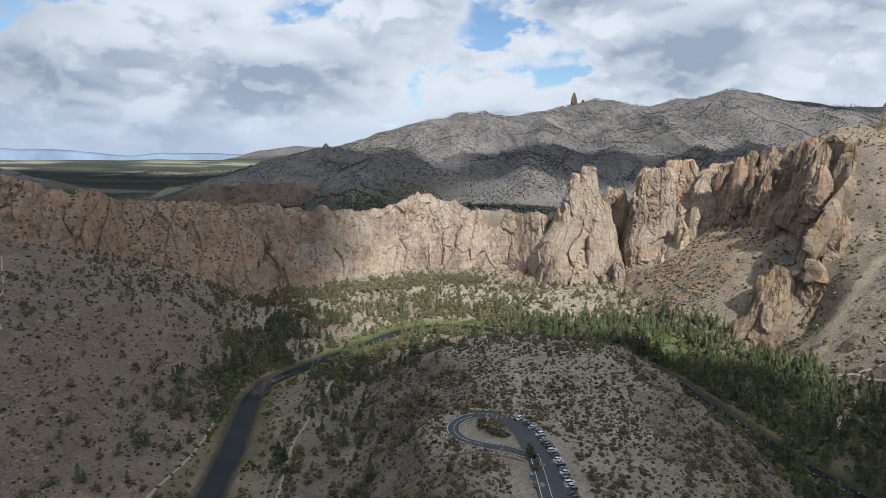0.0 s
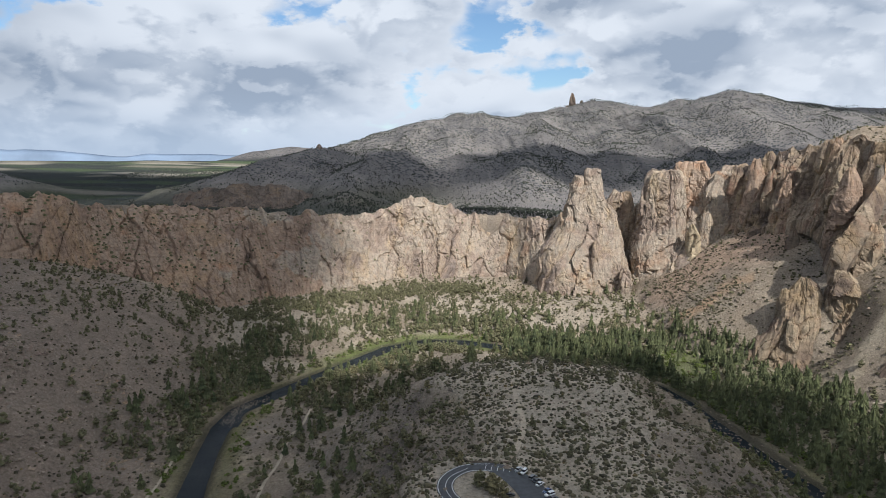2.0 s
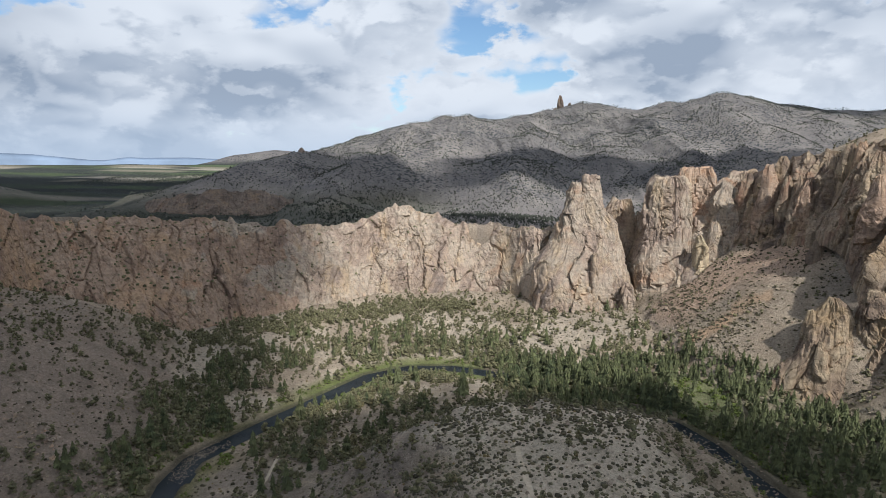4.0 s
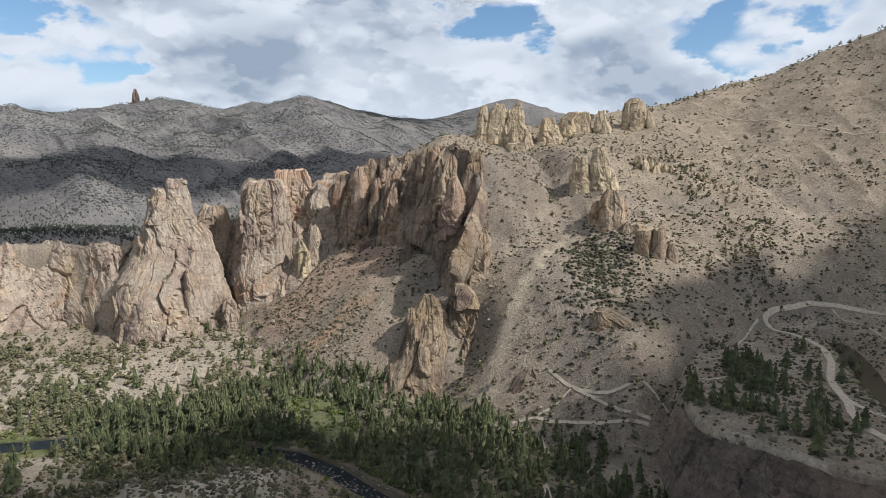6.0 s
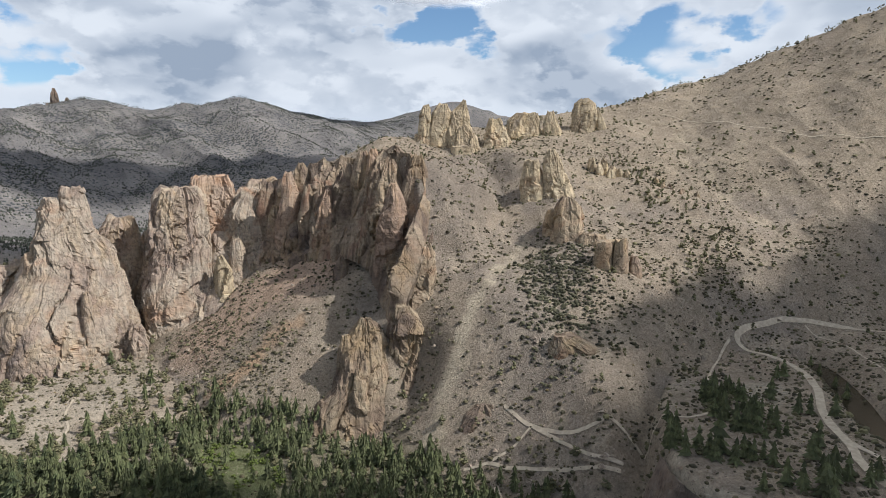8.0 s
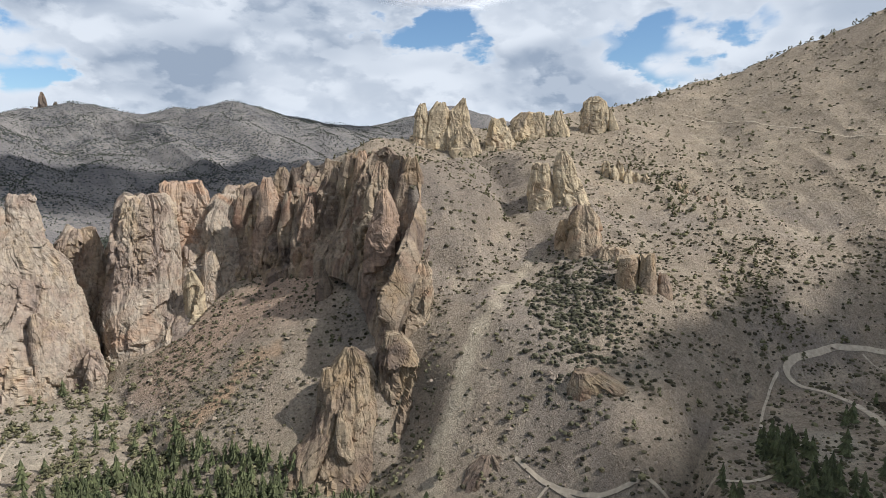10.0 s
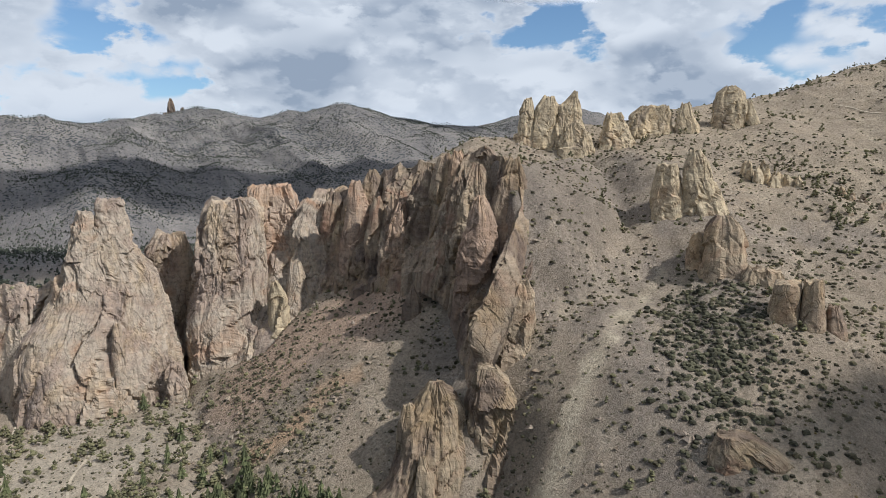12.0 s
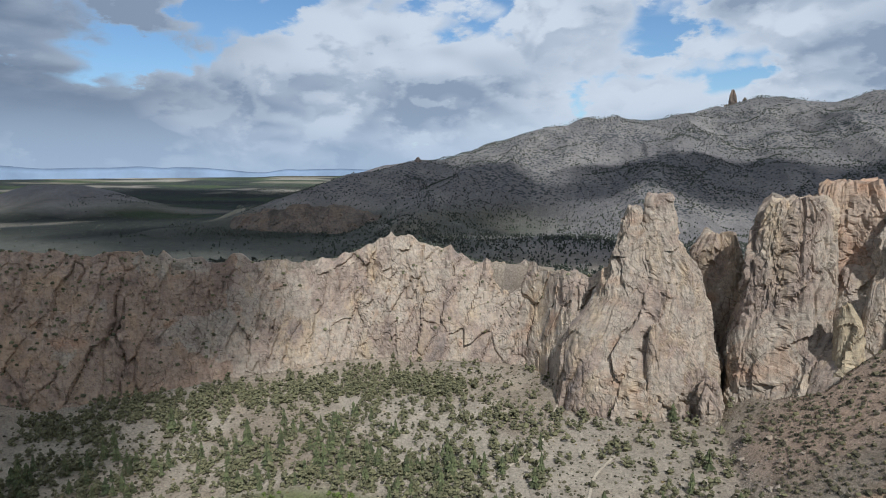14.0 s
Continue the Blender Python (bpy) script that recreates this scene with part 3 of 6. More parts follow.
def bushes(centres, radii, squash, rng, jitter=0.3):
    """Low rounded bushes of two ragged rings and a crown: centres (n, 3), radii (n,)."""
    n, k = len(centres), 6
    a = np.arange(k)[None] * 2 * math.pi / k + rng.uniform(0, 6.28, (n, 1))
    r = 1 + rng.uniform(-jitter, jitter, (n, 2 * k))
    low = np.stack([r[:, :k] * np.cos(a), r[:, :k] * np.sin(a), rng.uniform(-0.3, 0.1, (n, k))], -1)
    high = np.stack([0.78 * r[:, k:] * np.cos(a + 0.5), 0.78 * r[:, k:] * np.sin(a + 0.5), np.asarray(squash)[:, None] * rng.uniform(0.5, 0.95, (n, k))], -1)
    top = np.stack([rng.uniform(-0.3, 0.3, n), rng.uniform(-0.3, 0.3, n), np.asarray(squash) * 1.05], -1)[:, None]
    v = np.concatenate([low, high, top], 1) * np.asarray(radii).reshape(-1, 1, 1) + np.asarray(centres)[:, None]
    one = [t for i in range(k) for t in ((i, (i + 1) % k, k + i), ((i + 1) % k, k + (i + 1) % k, k + i), (k + i, k + (i + 1) % k, 2 * k))]
    f = np.array(one)[None] + (np.arange(n) * (2 * k + 1))[:, None, None]
    return v.reshape(-1, 3), f.reshape(-1, 3)


def part(name, me, parent, label=""):
    ob = new(name, me)
    ob.parent = parent
    return tagged(ob, label)


def group_base(name, loc, label, category, group="", kind=""):
    ob = new(name)
    ob.location = loc
    ob.empty_display_size = 1.0
    return tagged(ob, label, category, group, kind)


# ---------------------------------------------------------------- ground sheet
def axis(lo, hi, step, far_lo, far_hi):
    inner = np.arange(lo, hi + step / 2, step)
    def outward(gap):
        out, s, d = [], step, 0.0
        while d < gap:
            s = min(s * 1.09, 70)
            d += s
            out.append(min(d, gap))
        return np.array(out)
    return np.r_[(lo - outward(lo - far_lo))[::-1], inner, hi + outward(far_hi - hi)]


def soil_colours(x, y, z):
    """Base colour of the soil from place to place, with haze and cloud shade mixed in far off."""
    dr, _, _ = along(x, y, RIVER)
    n1, n2 = fbm(x / 60, y / 60, 81, 4), fbm(x / 14, y / 14, 91, 3)
    def mix(c, d, w):
        return c * (1 - w[:, None]) + np.array(d) * w[:, None]
    c = np.tile(np.array((0.275, 0.224, 0.168)), (len(x), 1))
    c = mix(c, (0.24, 0.20, 0.16), smooth(n1, 0.0, 0.7))
    c = mix(c, (0.36, 0.30, 0.225), smooth(n2, 0.1, 0.8) * 0.6)
    c = mix(c, (0.225, 0.18, 0.148), smooth(x, -150, -190) * smooth(y, 720, 620) * 0.7)
    c = mix(c, (0.45, 0.39, 0.305), smooth(z, 48, 53) * smooth(x, 205, 190) * smooth(x, -60, -20) * smooth(y, 600, 540) * 0.8)
    valley = smooth(z, 36, 14) * smooth(y, 560, 640) * (x < 330)
    c = mix(c, (0.40, 0.345, 0.27), valley * 0.75 * smooth(n1, -0.6, 0.3))
    wood = smooth(x, 205, 225) * smooth(x, 330, 300) * smooth(y, 660, 600) * smooth(z, 40, 25)
    c = mix(c, (0.17, 0.155, 0.10), wood * 0.7)
    # orange streak on the talus
    d, _, _ = along(x, y, [(258, 712), (282, 700), (301, 702), (322, 698)])
    c = mix(c, (0.40, 0.27, 0.17), smooth(d + 6 * n2, 15, 2) * 0.8)
    d, _, _ = along(x, y, [(275, 780), (330, 770), (366, 745)])
    c = mix(c, (0.42, 0.29, 0.21), smooth(d + 14 * n1, 56, 14) * 0.6)
    # bare chutes on the slope that faces the valley
    for a, b, c2, w in (((487, 593), (415, 570), (320, 527), 7), ((463, 585), (392, 561), (345, 545), 3), ((837, 564), (740, 523), (677, 508), 4), ((827, 635), (746, 564), (677, 508), 3)):
        d, _, _ = along(x, y, [a, b, c2])
        c = mix(c, (0.44, 0.375, 0.275), smooth(d + 6 * n2, w, w * 0.3) * 0.55)
    # dark lava band on the flank of the mesa
    d, _, _ = along(x, y, [(2, 470), (-12, 430), (-20, 395), (-26, 360), (-20, 325)])
    c = mix(c, (0.125, 0.105, 0.092), smooth(d + 8 * n1 + 4 * n2, 15, 3) * 0.7)
    # grey scree under the dark buttress
    d, _, _ = along(x, y, [(372, 668), (352, 640), (338, 628)])
    c = mix(c, (0.2, 0.175, 0.15), smooth(d + 8 * n1, 24, 6) * 0.6)
    # darker stony soil beside the buttress and over the upper scree
    d, _, _ = along(x, y, [(440, 655), (500, 690), (545, 705)])
    c = mix(c, (0.185, 0.155, 0.128), smooth(d + 10 * n1 + 5 * n2, 58, 22) * 0.75 * (z > 140))
    # smooth dry grass in the upper bowl
    bowl = smooth(z, 150, 190) * smooth(x, 560, 640)
    c = mix(c, (0.315, 0.256, 0.182), bowl * 0.6 * smooth(n1, -0.8, 0.4))
    # green banks
    out = smooth(dr + 7 * n1 + 3 * n2, 34, 13) * (y > 240)
    c = mix(c, (0.135, 0.13, 0.055), out * 0.85 * smooth(n1, -0.9, 0.3))
    c = mix(c, (0.40, 0.35, 0.27), smooth(np.hypot((x - 440) / 22, (y - 378) / 15) + 0.3 * n1, 1.1, 0.6) * 0.7)
    d, _, _ = along(x, y, [(335, 376), (321, 360), (316, 348), (316, 335), (319, 318), (321, 300)])
    c = mix(c, (0.40, 0.345, 0.265), smooth(d + 2 * n2, 5, 2) * 0.8)
    lush = smooth(dr, 34, 9) * smooth(y, 600, 660) * (x < 60)
    c = mix(c, (0.12, 0.15, 0.045), lush * 0.85)
    c = mix(c, (0.06, 0.055, 0.04), smooth(dr, 12, 9) * 0.8)
    marsh = smooth(np.hypot((x - 228) / 26, (y - 612) / 42) + 0.3 * n1, 1.15, 0.7)
    c = mix(c, (0.105, 0.125, 0.05), marsh * 0.8)
    # the range, its soil greyed towards blue for haze, and the fields
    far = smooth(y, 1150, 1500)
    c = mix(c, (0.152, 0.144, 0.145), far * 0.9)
    c = mix(c, (0.12, 0.112, 0.078), smooth(y, 1000, 1150) * smooth(x, 150, -150) * smooth(z, 130, 95) * 0.8)
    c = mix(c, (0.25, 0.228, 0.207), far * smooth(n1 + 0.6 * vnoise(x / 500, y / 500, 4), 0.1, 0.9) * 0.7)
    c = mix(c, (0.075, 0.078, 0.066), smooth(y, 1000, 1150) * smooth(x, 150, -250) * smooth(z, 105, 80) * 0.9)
    level = 52 + 128 * smooth(np.hypot(x, y), 1500, 4900) ** 1.4
    flat = smooth(y, 1500, 1750) * smooth(z - level, 22, 8) * smooth(x, 150, -250)
    cell = lattice(np.floor((x + 0.25 * y) / 420).astype(np.int64), np.floor((y - 0.12 * x) / 150).astype(np.int64), 5, 2)
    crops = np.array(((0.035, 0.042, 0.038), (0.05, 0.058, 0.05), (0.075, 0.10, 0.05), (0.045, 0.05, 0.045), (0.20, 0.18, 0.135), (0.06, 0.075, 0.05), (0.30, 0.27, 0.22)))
    # crop colours dimmed nearby for cloud shade, lifted far off as if sunlit
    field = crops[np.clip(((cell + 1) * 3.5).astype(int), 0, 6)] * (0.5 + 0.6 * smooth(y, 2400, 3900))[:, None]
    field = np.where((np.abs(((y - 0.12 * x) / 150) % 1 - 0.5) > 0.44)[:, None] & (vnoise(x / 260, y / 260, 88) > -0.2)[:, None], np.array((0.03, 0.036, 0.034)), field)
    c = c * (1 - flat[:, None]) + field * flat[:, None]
    return np.clip(c, 0.01, 0.9)


def build_ground():
    xs = axis(-430, 900, 2.3, -4700, 4700)
    ys = axis(230, 1010, 2.3, -1500, 4780)
    gx, gy = np.meshgrid(xs, ys, indexing="xy")
    x, y = gx.ravel(), gy.ravel()
    z = ground(x, y)
    me = mesh_from("ground", np.stack([x, y, z], 1), grid_faces(len(ys), len(xs)), EARTH)
    at = me.attributes.new("soil", "FLOAT_COLOR", "POINT")
    c = np.ones((len(x), 4), np.float32)
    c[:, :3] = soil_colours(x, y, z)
    c[:, 3] = smooth(y, 1250, 1450) * smooth(z + 0.06 * x, 95, 125) * 0.9
    at.data.foreach_set("color", c.ravel())
    return tagged(new("ground", me), "dry tan canyon ground with scree, sand and green river banks", "ground", kind="structure")


build_ground()


# ---------------------------------------------------------------- cliffs
def relief(S, Z, seed, slant=0.2):
    """Split rock in metres: leaning slabs, blocks within them and the cracks between, over a face of length S and height Z."""
    warp = 5 * fbm(S / 30, Z / 45, seed + 9, 2)
    near = fbm(S / 8, Z / 13, seed + 10, 2, 0.5, True)
    run = S - slant * Z + warp
    large, gap1 = blocks(run + 2.5 * near, Z + 0.35 * S + 2 * warp, 17.0, 46.0, seed + 12)
    mid, gap2 = blocks(run + 1.6 * near, Z - 0.25 * S, 7.5, 18.0, seed + 13)
    small, gap3 = blocks(S + 0.2 * Z + 0.8 * near, Z + 0.1 * S, 3.3, 6.0, seed + 14)
    gap1 = gap1 * smooth(fbm(S / 30, Z / 40, seed + 15, 2), 0.0, 0.5)
    gap2 = gap2 * smooth(fbm(S / 20, Z / 22, seed + 16, 2), 0.1, 0.6)
    calm = 0.45 + 0.75 * smooth(fbm(S / 26, Z / 30, seed + 17, 2), -0.5, 0.5)
    return 3.3 * large + calm * (1.5 * mid + 0.65 * small + 0.7 * near + 0.45 * fbm(S / 2.6, Z / 3.4, seed + 6, 2, 0.5, True)) - 2.4 * gap1 - 1.2 * gap2 - 0.3 * calm * gap3


def cliff_sheet(name, foot, rim, mat, seed, step=1.35, slant=0.3, butt=7.0, block=1.0, jag=5.0, lean=1.1, parent=None, label="", sink=14.0, cap=42.0):
    """A rock face between a foot line and a rim line, with buttresses, cracks and ledges, and a cap that runs back into the hill."""
    length = spline(foot, 50)[1]
    n = int(length / step)
    b, _ = spline(foot, n)
    t, _ = spline(rim, n)
    s = np.r_[0, np.cumsum(np.linalg.norm(np.diff(b[:, :2], axis=0), axis=1))]
    t[:, 2] += jag * (0.6 * fbm(s / 26, 0 * s, seed, 3) + 0.7 * ridged(s / 17, 0 * s + 3, seed + 4, 2) - 0.35)
    out = b[:, :2] - t[:, :2]
    k = np.ones(15) / 15
    out = np.stack([np.convolve(np.pad(out[:, i], 7, mode="edge"), k, "valid") for i in (0, 1)], 1)
    out /= np.linalg.norm(out, axis=1)[:, None] + 1e-9
    m = int(np.max(t[:, 2] - b[:, 2]) / step) + 2
    v = np.linspace(0, 1, m)[:, None]
    S = np.broadcast_to(s[None], (m, n))
    Z = b[None, :, 2] * (1 - v) + t[None, :, 2] * v
    w = v ** lean
    X = b[None, :, 0] * (1 - w) + t[None, :, 0] * w
    Y = b[None, :, 1] * (1 - w) + t[None, :, 1] * w
    big = ridged((S + 7 * fbm(S / 40, Z / 40, seed + 9, 2)) / 46, Z / 190, seed + 1, 2, True)
    d = butt * 0.6 * big + block * relief(S, Z, seed, slant)
    led = (Z / 11 + 0.8 * fbm(S / 30, Z / 60, seed + 8, 2))
    d = d + 0.5 * (np.abs(led - np.round(led)) * 2 - 0.5)
    d = d * (0.55 + 0.45 * smooth(v, 0, 0.2)) * (1 - 0.35 * smooth(v, 0.85, 1))
    d = d * (0.15 + 0.85 * smooth(s, 0, 16) * smooth(s, s[-1], s[-1] - 16))[None]
    X, Y = X + out[None, :, 0] * d, Y + out[None, :, 1] * d
    rows = [np.stack([X, Y, Z], -1)]
    low = rows[0][0].copy()
    low[:, :2] += out * 4
    low[:, 2] -= sink
    back = []
    for q in (0.06, 0.16, 0.34, 0.62, 1.0):
        r = rows[0][-1].copy()
        r[:, :2] -= out * cap * q
        r[:, 2] += 1.6 * fbm(s / 8, 0 * s + 9 * q, seed + 11, 2) - 13 * q ** 1.5
        if q > 0.3:
            r[:, 2] = np.minimum(r[:, 2], ground(r[:, 0], r[:, 1]) + 0.5 - 3 * q)
        back.append(r)
    P = np.concatenate([low[None], rows[0], np.stack(back)], 0)
    me = mesh_from(name, P.reshape(-1, 3), grid_faces(len(P), n)[:, ::-1], mat, True)
    return me


def tower_mesh(name, cx, cy, rx, ry, turn, z0, z1, mat, seed, taper=0.35, step=1.6, jag=4.0, crack=0.16, tilt=(0, 0), flat_top=0.55):
    """A free rock pillar: fluted, cracked, stepped, with a broken crown."""
    around = max(20, int(2 * math.pi * (rx + ry) / 2 / step))
    m = max(8, int((z1 - z0) / step))
    th = math.pi / 2 + np.linspace(0, 2 * math.pi, around, endpoint=False)[None]
    v = np.linspace(0, 1, m)[:, None]
    circ = (rx + ry) * 0.5
    cu, su = np.cos(th), np.sin(th)
    rng = np.random.default_rng(seed)
    sides = int(rng.integers(5, 8))
    facing = (np.arange(sides) + rng.uniform(-0.28, 0.28, sides)) * 2 * math.pi / sides
    apart = rng.uniform(0.72, 1.08, sides)
    fall = np.clip(taper * rng.uniform(0.15, 1.4, sides), 0, 0.85)
    rim = z1 - (z1 - z0) * 0.06 * (1 + np.cos(th - rng.uniform(0, 6.28))) * rng.uniform(0.3, 1.6)
    rim = rim + (jag * 0.5 + 0.03 * (z1 - z0)) * vnoise(np.cos(th) * circ / 4.5, np.sin(th) * circ / 4.5, seed + 21, True) - 0.01 * (z1 - z0)
    Z = z0 + (rim - z0) * v
    R = np.full((m, around), 1e9)
    for k in range(sides):
        c = np.cos(th - facing[k])
        reach = apart[k] * (1 - fall[k] * v ** 1.2 - 0.07 * smooth(v, 0.8, 1.0) + 0.05 * vnoise(Z / 13, 0 * Z + k, seed + k, True))
        size = 1 / np.sqrt((np.cos(facing[k]) / rx) ** 2 + (np.sin(facing[k]) / ry) ** 2)
        R = np.minimum(R, np.where(c > 0.15, reach * size / np.maximum(c, 0.15), 1e9))
    flute = ridged(np.cos(th) * circ / 9 + seed, np.sin(th) * circ / 9 + Z / 150, seed, 2, True)
    slit = np.clip(ridged(np.cos(th) * circ / 7 + 5, np.sin(th) * circ / 7 + Z / 90, seed + 3, 1) - 0.55, 0, 1) / 0.45
    rough = fbm(np.cos(th) * circ / 4, np.sin(th) * circ / 4 + Z / 5, seed + 5, 3, 0.5, True)
    U = th * circ + 0 * Z
    bulk = 0.12 * circ ** 0.75
    large, gap1 = blocks(U + 0.35 * Z + 2 * rough, Z - 0.2 * U, 0.7 * circ, 1.5 * circ, seed + 12)
    small, gap2 = blocks(U + 0.15 * Z + rough, Z + 0.3 * U, 0.3 * circ + 1, 0.55 * circ + 2, seed + 13)
    tiny, gap3 = blocks(U - 0.2 * Z, Z, 3.4, 5.5, seed + 14)
    R = R * (1 + 0.03 * flute - 0.7 * crack * slit ** 1.4) + bulk * (1.5 * large + 0.8 * small + 0.3 * tiny - 0.9 * gap1 - 0.5 * gap2) + 0.45 * rough
    R = np.maximum(R, 0.4)
    rings = [(R[i], Z[i]) for i in range(m)]
    edge = R[-1]
    for q in (0.9, 0.75, 0.55, 0.35, 0.15, 0.02):
        lump = jag * (0.9 * vnoise(np.cos(th) * edge * q / 4, np.sin(th) * edge * q / 4, seed + 8, True)[0] + (1 - q) * flat_top * 0.5)
        rings.append((edge * q, np.mean(Z[-1]) + (Z[-1] - np.mean(Z[-1])) * q ** 4 + lump))
    ct, st = math.cos(turn), math.sin(turn)
    P = []
    for r, z in rings:
        lx, ly = r * cu[0], r * su[0]
        h = (z - z0)
        P.append(np.stack([cx + lx * ct - ly * st + tilt[0] * h, cy + lx * st + ly * ct + tilt[1] * h, z + 0 * lx], -1))
    P = np.stack(P)
    return mesh_from(name, P.reshape(-1, 3), grid_faces(len(P), around, True), mat, True)


def massif(name, at, turn, rows, mat, seed, step=1.3, jag=2.5, rough=1.0, square=3.2):
    """A rock body about a point, its face turned by degrees: rows of height, left, right, front and back reach. Split by relief(), with a broken top."""
    rows = np.asarray(rows, float)
    wide = np.max(rows[:, 2] - rows[:, 1]) + np.max(rows[:, 3] - rows[:, 4])
    n = max(24, int(2 * wide / step))
    m = max(8, int((rows[-1, 0] - rows[0, 0]) / step))
    v = np.linspace(0, 1, m)[:, None]
    th = np.linspace(0, 2 * math.pi, n, endpoint=False)[None] + math.pi / 2
    c, q = np.cos(th), np.sin(th)
    c, q = np.sign(c) * np.abs(c) ** (2 / square), np.sign(q) * np.abs(q) ** (2 / square)
    top = rows[-1, 0] + jag * (vnoise(c * 0.5 * wide / 9 + seed, q * 0.5 * wide / 9, seed + 21, True) + 0.6 * vnoise(c * wide / 6, q * wide / 6, seed + 22, True))
    Z = rows[0, 0] + (top - rows[0, 0]) * v
    level = rows[0, 0] + (rows[-1, 0] - rows[0, 0]) * v
    le, ri, fr, ba = (np.interp(level[:, 0], rows[:, 0], rows[:, k])[:, None] for k in (1, 2, 3, 4))
    sway = np.minimum(0.07 * np.minimum(ri - le, fr - ba), 1.1)
    le, ri, fr = (e + sway * fbm(level / 17, 0 * level + 5 * k, seed + 40 + k, 2, 0.5, True) for k, e in enumerate((le, ri, fr)))
    U = (le + ri) / 2 + c * (ri - le) / 2
    W = (fr + ba) / 2 - q * (fr - ba) / 2
    reach = np.hypot(c, q) + 0 * Z
    S = np.cumsum(np.hypot(np.diff(U, axis=1, prepend=U[:, :1]), np.diff(W, axis=1, prepend=W[:, :1])), axis=1)
    ends = smooth(np.minimum(S, S[:, -1:] - S), 0, 4)
    S = S - S[:, n // 2:n // 2 + 1] + 3.0 * fbm(Z / 22, 0 * Z, seed + 3, 2) * v
    d = rough * relief(S, Z, seed) * ends * np.clip(np.minimum(ri - le, fr - ba) / 24, 0.3, 1) * (1 - 0.4 * smooth(v, 0.9, 1))
    d = np.maximum(d, -0.4 * np.minimum(ri - le, fr - ba) / 2)
    U, W = U + d * c / reach, W - d * q / reach
    rings = [np.stack([U, W, Z], -1)]
    last, mid = rings[0][-1], rings[0][-1].mean(0)
    for k in (0.85, 0.65, 0.42, 0.2, 0.03):
        r = mid + (last - mid) * k
        r[:, 2] = mid[2] + (last[:, 2] - mid[2]) * k ** 2 + jag * (0.7 * vnoise(r[:, 0] / 4, r[:, 1] / 4, seed + 8, True) + 0.5 * (1 - k))
        rings.append(r[None])
    P = np.concatenate(rings)
    a = radians(turn)
    ct, st = math.cos(a), math.sin(a)
    X, Y = at[0] + P[..., 0] * ct + P[..., 1] * st, at[1] + P[..., 0] * st - P[..., 1] * ct
    return mesh_from(name, np.stack([X, Y, P[..., 2]], -1).reshape(-1, 3), grid_faces(len(P), n, True)[:, ::-1], mat, True)


def rock_group(name, label, category, turn, bodies, seed, part_name="pillar", jag=2.5, rough=1.0):
    """Rock bodies that stand together: (x, y, material, rows)."""
    base = group_base(name, (0, 0, 0), label, category)
    for i, (x, y, mat, rows) in enumerate(bodies):
        part(part_name, massif(part_name, (x, y), turn, rows, mat, seed + 17 * i, jag=jag, rough=rough), base)
    return base


def gz(x, y):
    return float(ground(np.array([float(x)]), np.array([float(y)]))[0])


def outcrop(name, label, pillars, mat, seed, category="rock outcrop", part_name="pillar", group="", slivers=0, jag=4.0):
    """Pillars (x, y, rx, ry, turn, height over the ground or top, taper) that stand together."""
    rng = np.random.default_rng(seed + 7)
    for x, y, rx, ry, turn, top, taper in list(pillars):
        for k in range(slivers):
            a, f = rng.uniform(0, 2 * math.pi), rng.uniform(0.34, 0.55)
            hold = 1 - taper * 0.6
            low = gz(x, y)
            pillars.append((x + 0.78 * rx * hold * math.cos(a), y + 0.78 * ry * hold * math.sin(a), rx * f, ry * f, rng.uniform(0, 90), low + (top - low) * rng.uniform(0.5, 0.97), rng.uniform(0.12, 0.35)))
    base = group_base(name, (0, 0, 0), label, category, group)
    q = np.array([(x, y, rx, ry) for x, y, rx, ry, *_ in pillars], float)
    lows = np.min([ground(q[:, 0] + a * q[:, 2], q[:, 1] + b * q[:, 3]) for a, b in ((0, 0), (-1, -1), (-1, 0))], axis=0) - 4
    for i, ((x, y, rx, ry, turn, top, taper), low) in enumerate(zip(pillars, lows)):
        part(part_name, tower_mesh(part_name, x, y, rx, ry, radians(turn), low, top, mat, seed + 13 * i, taper, jag=jag), base)
    return base


def crag(name, label, line, n, radii, mat, seed, taper=0.5):
    """A crag of many leaning blocks along a line of summit heights."""
    rng = np.random.default_rng(seed)
    p, _ = spline(line, 60)
    pillars = []
    for k in range(n):
        x, y, z = p[int((k + 0.5) / n * 59)]
        off = abs(rng.normal(0, 0.8)) * radii[1]
        base = gz(x - off * 0.55, y - off * 0.85)
        top = base + (z - 0.35 * off - base) * rng.choice((0.6, 0.8, 0.95, 1.03, 1.1))
        pillars.append((x - off * 0.55, y - off * 0.85, rng.uniform(*radii), rng.uniform(*radii) * 0.85, rng.uniform(0, 90), max(top, base + 3), taper * rng.uniform(0.7, 1.5)))
    return outcrop(name, label, pillars, mat, seed, "crag", "block", jag=5.0)


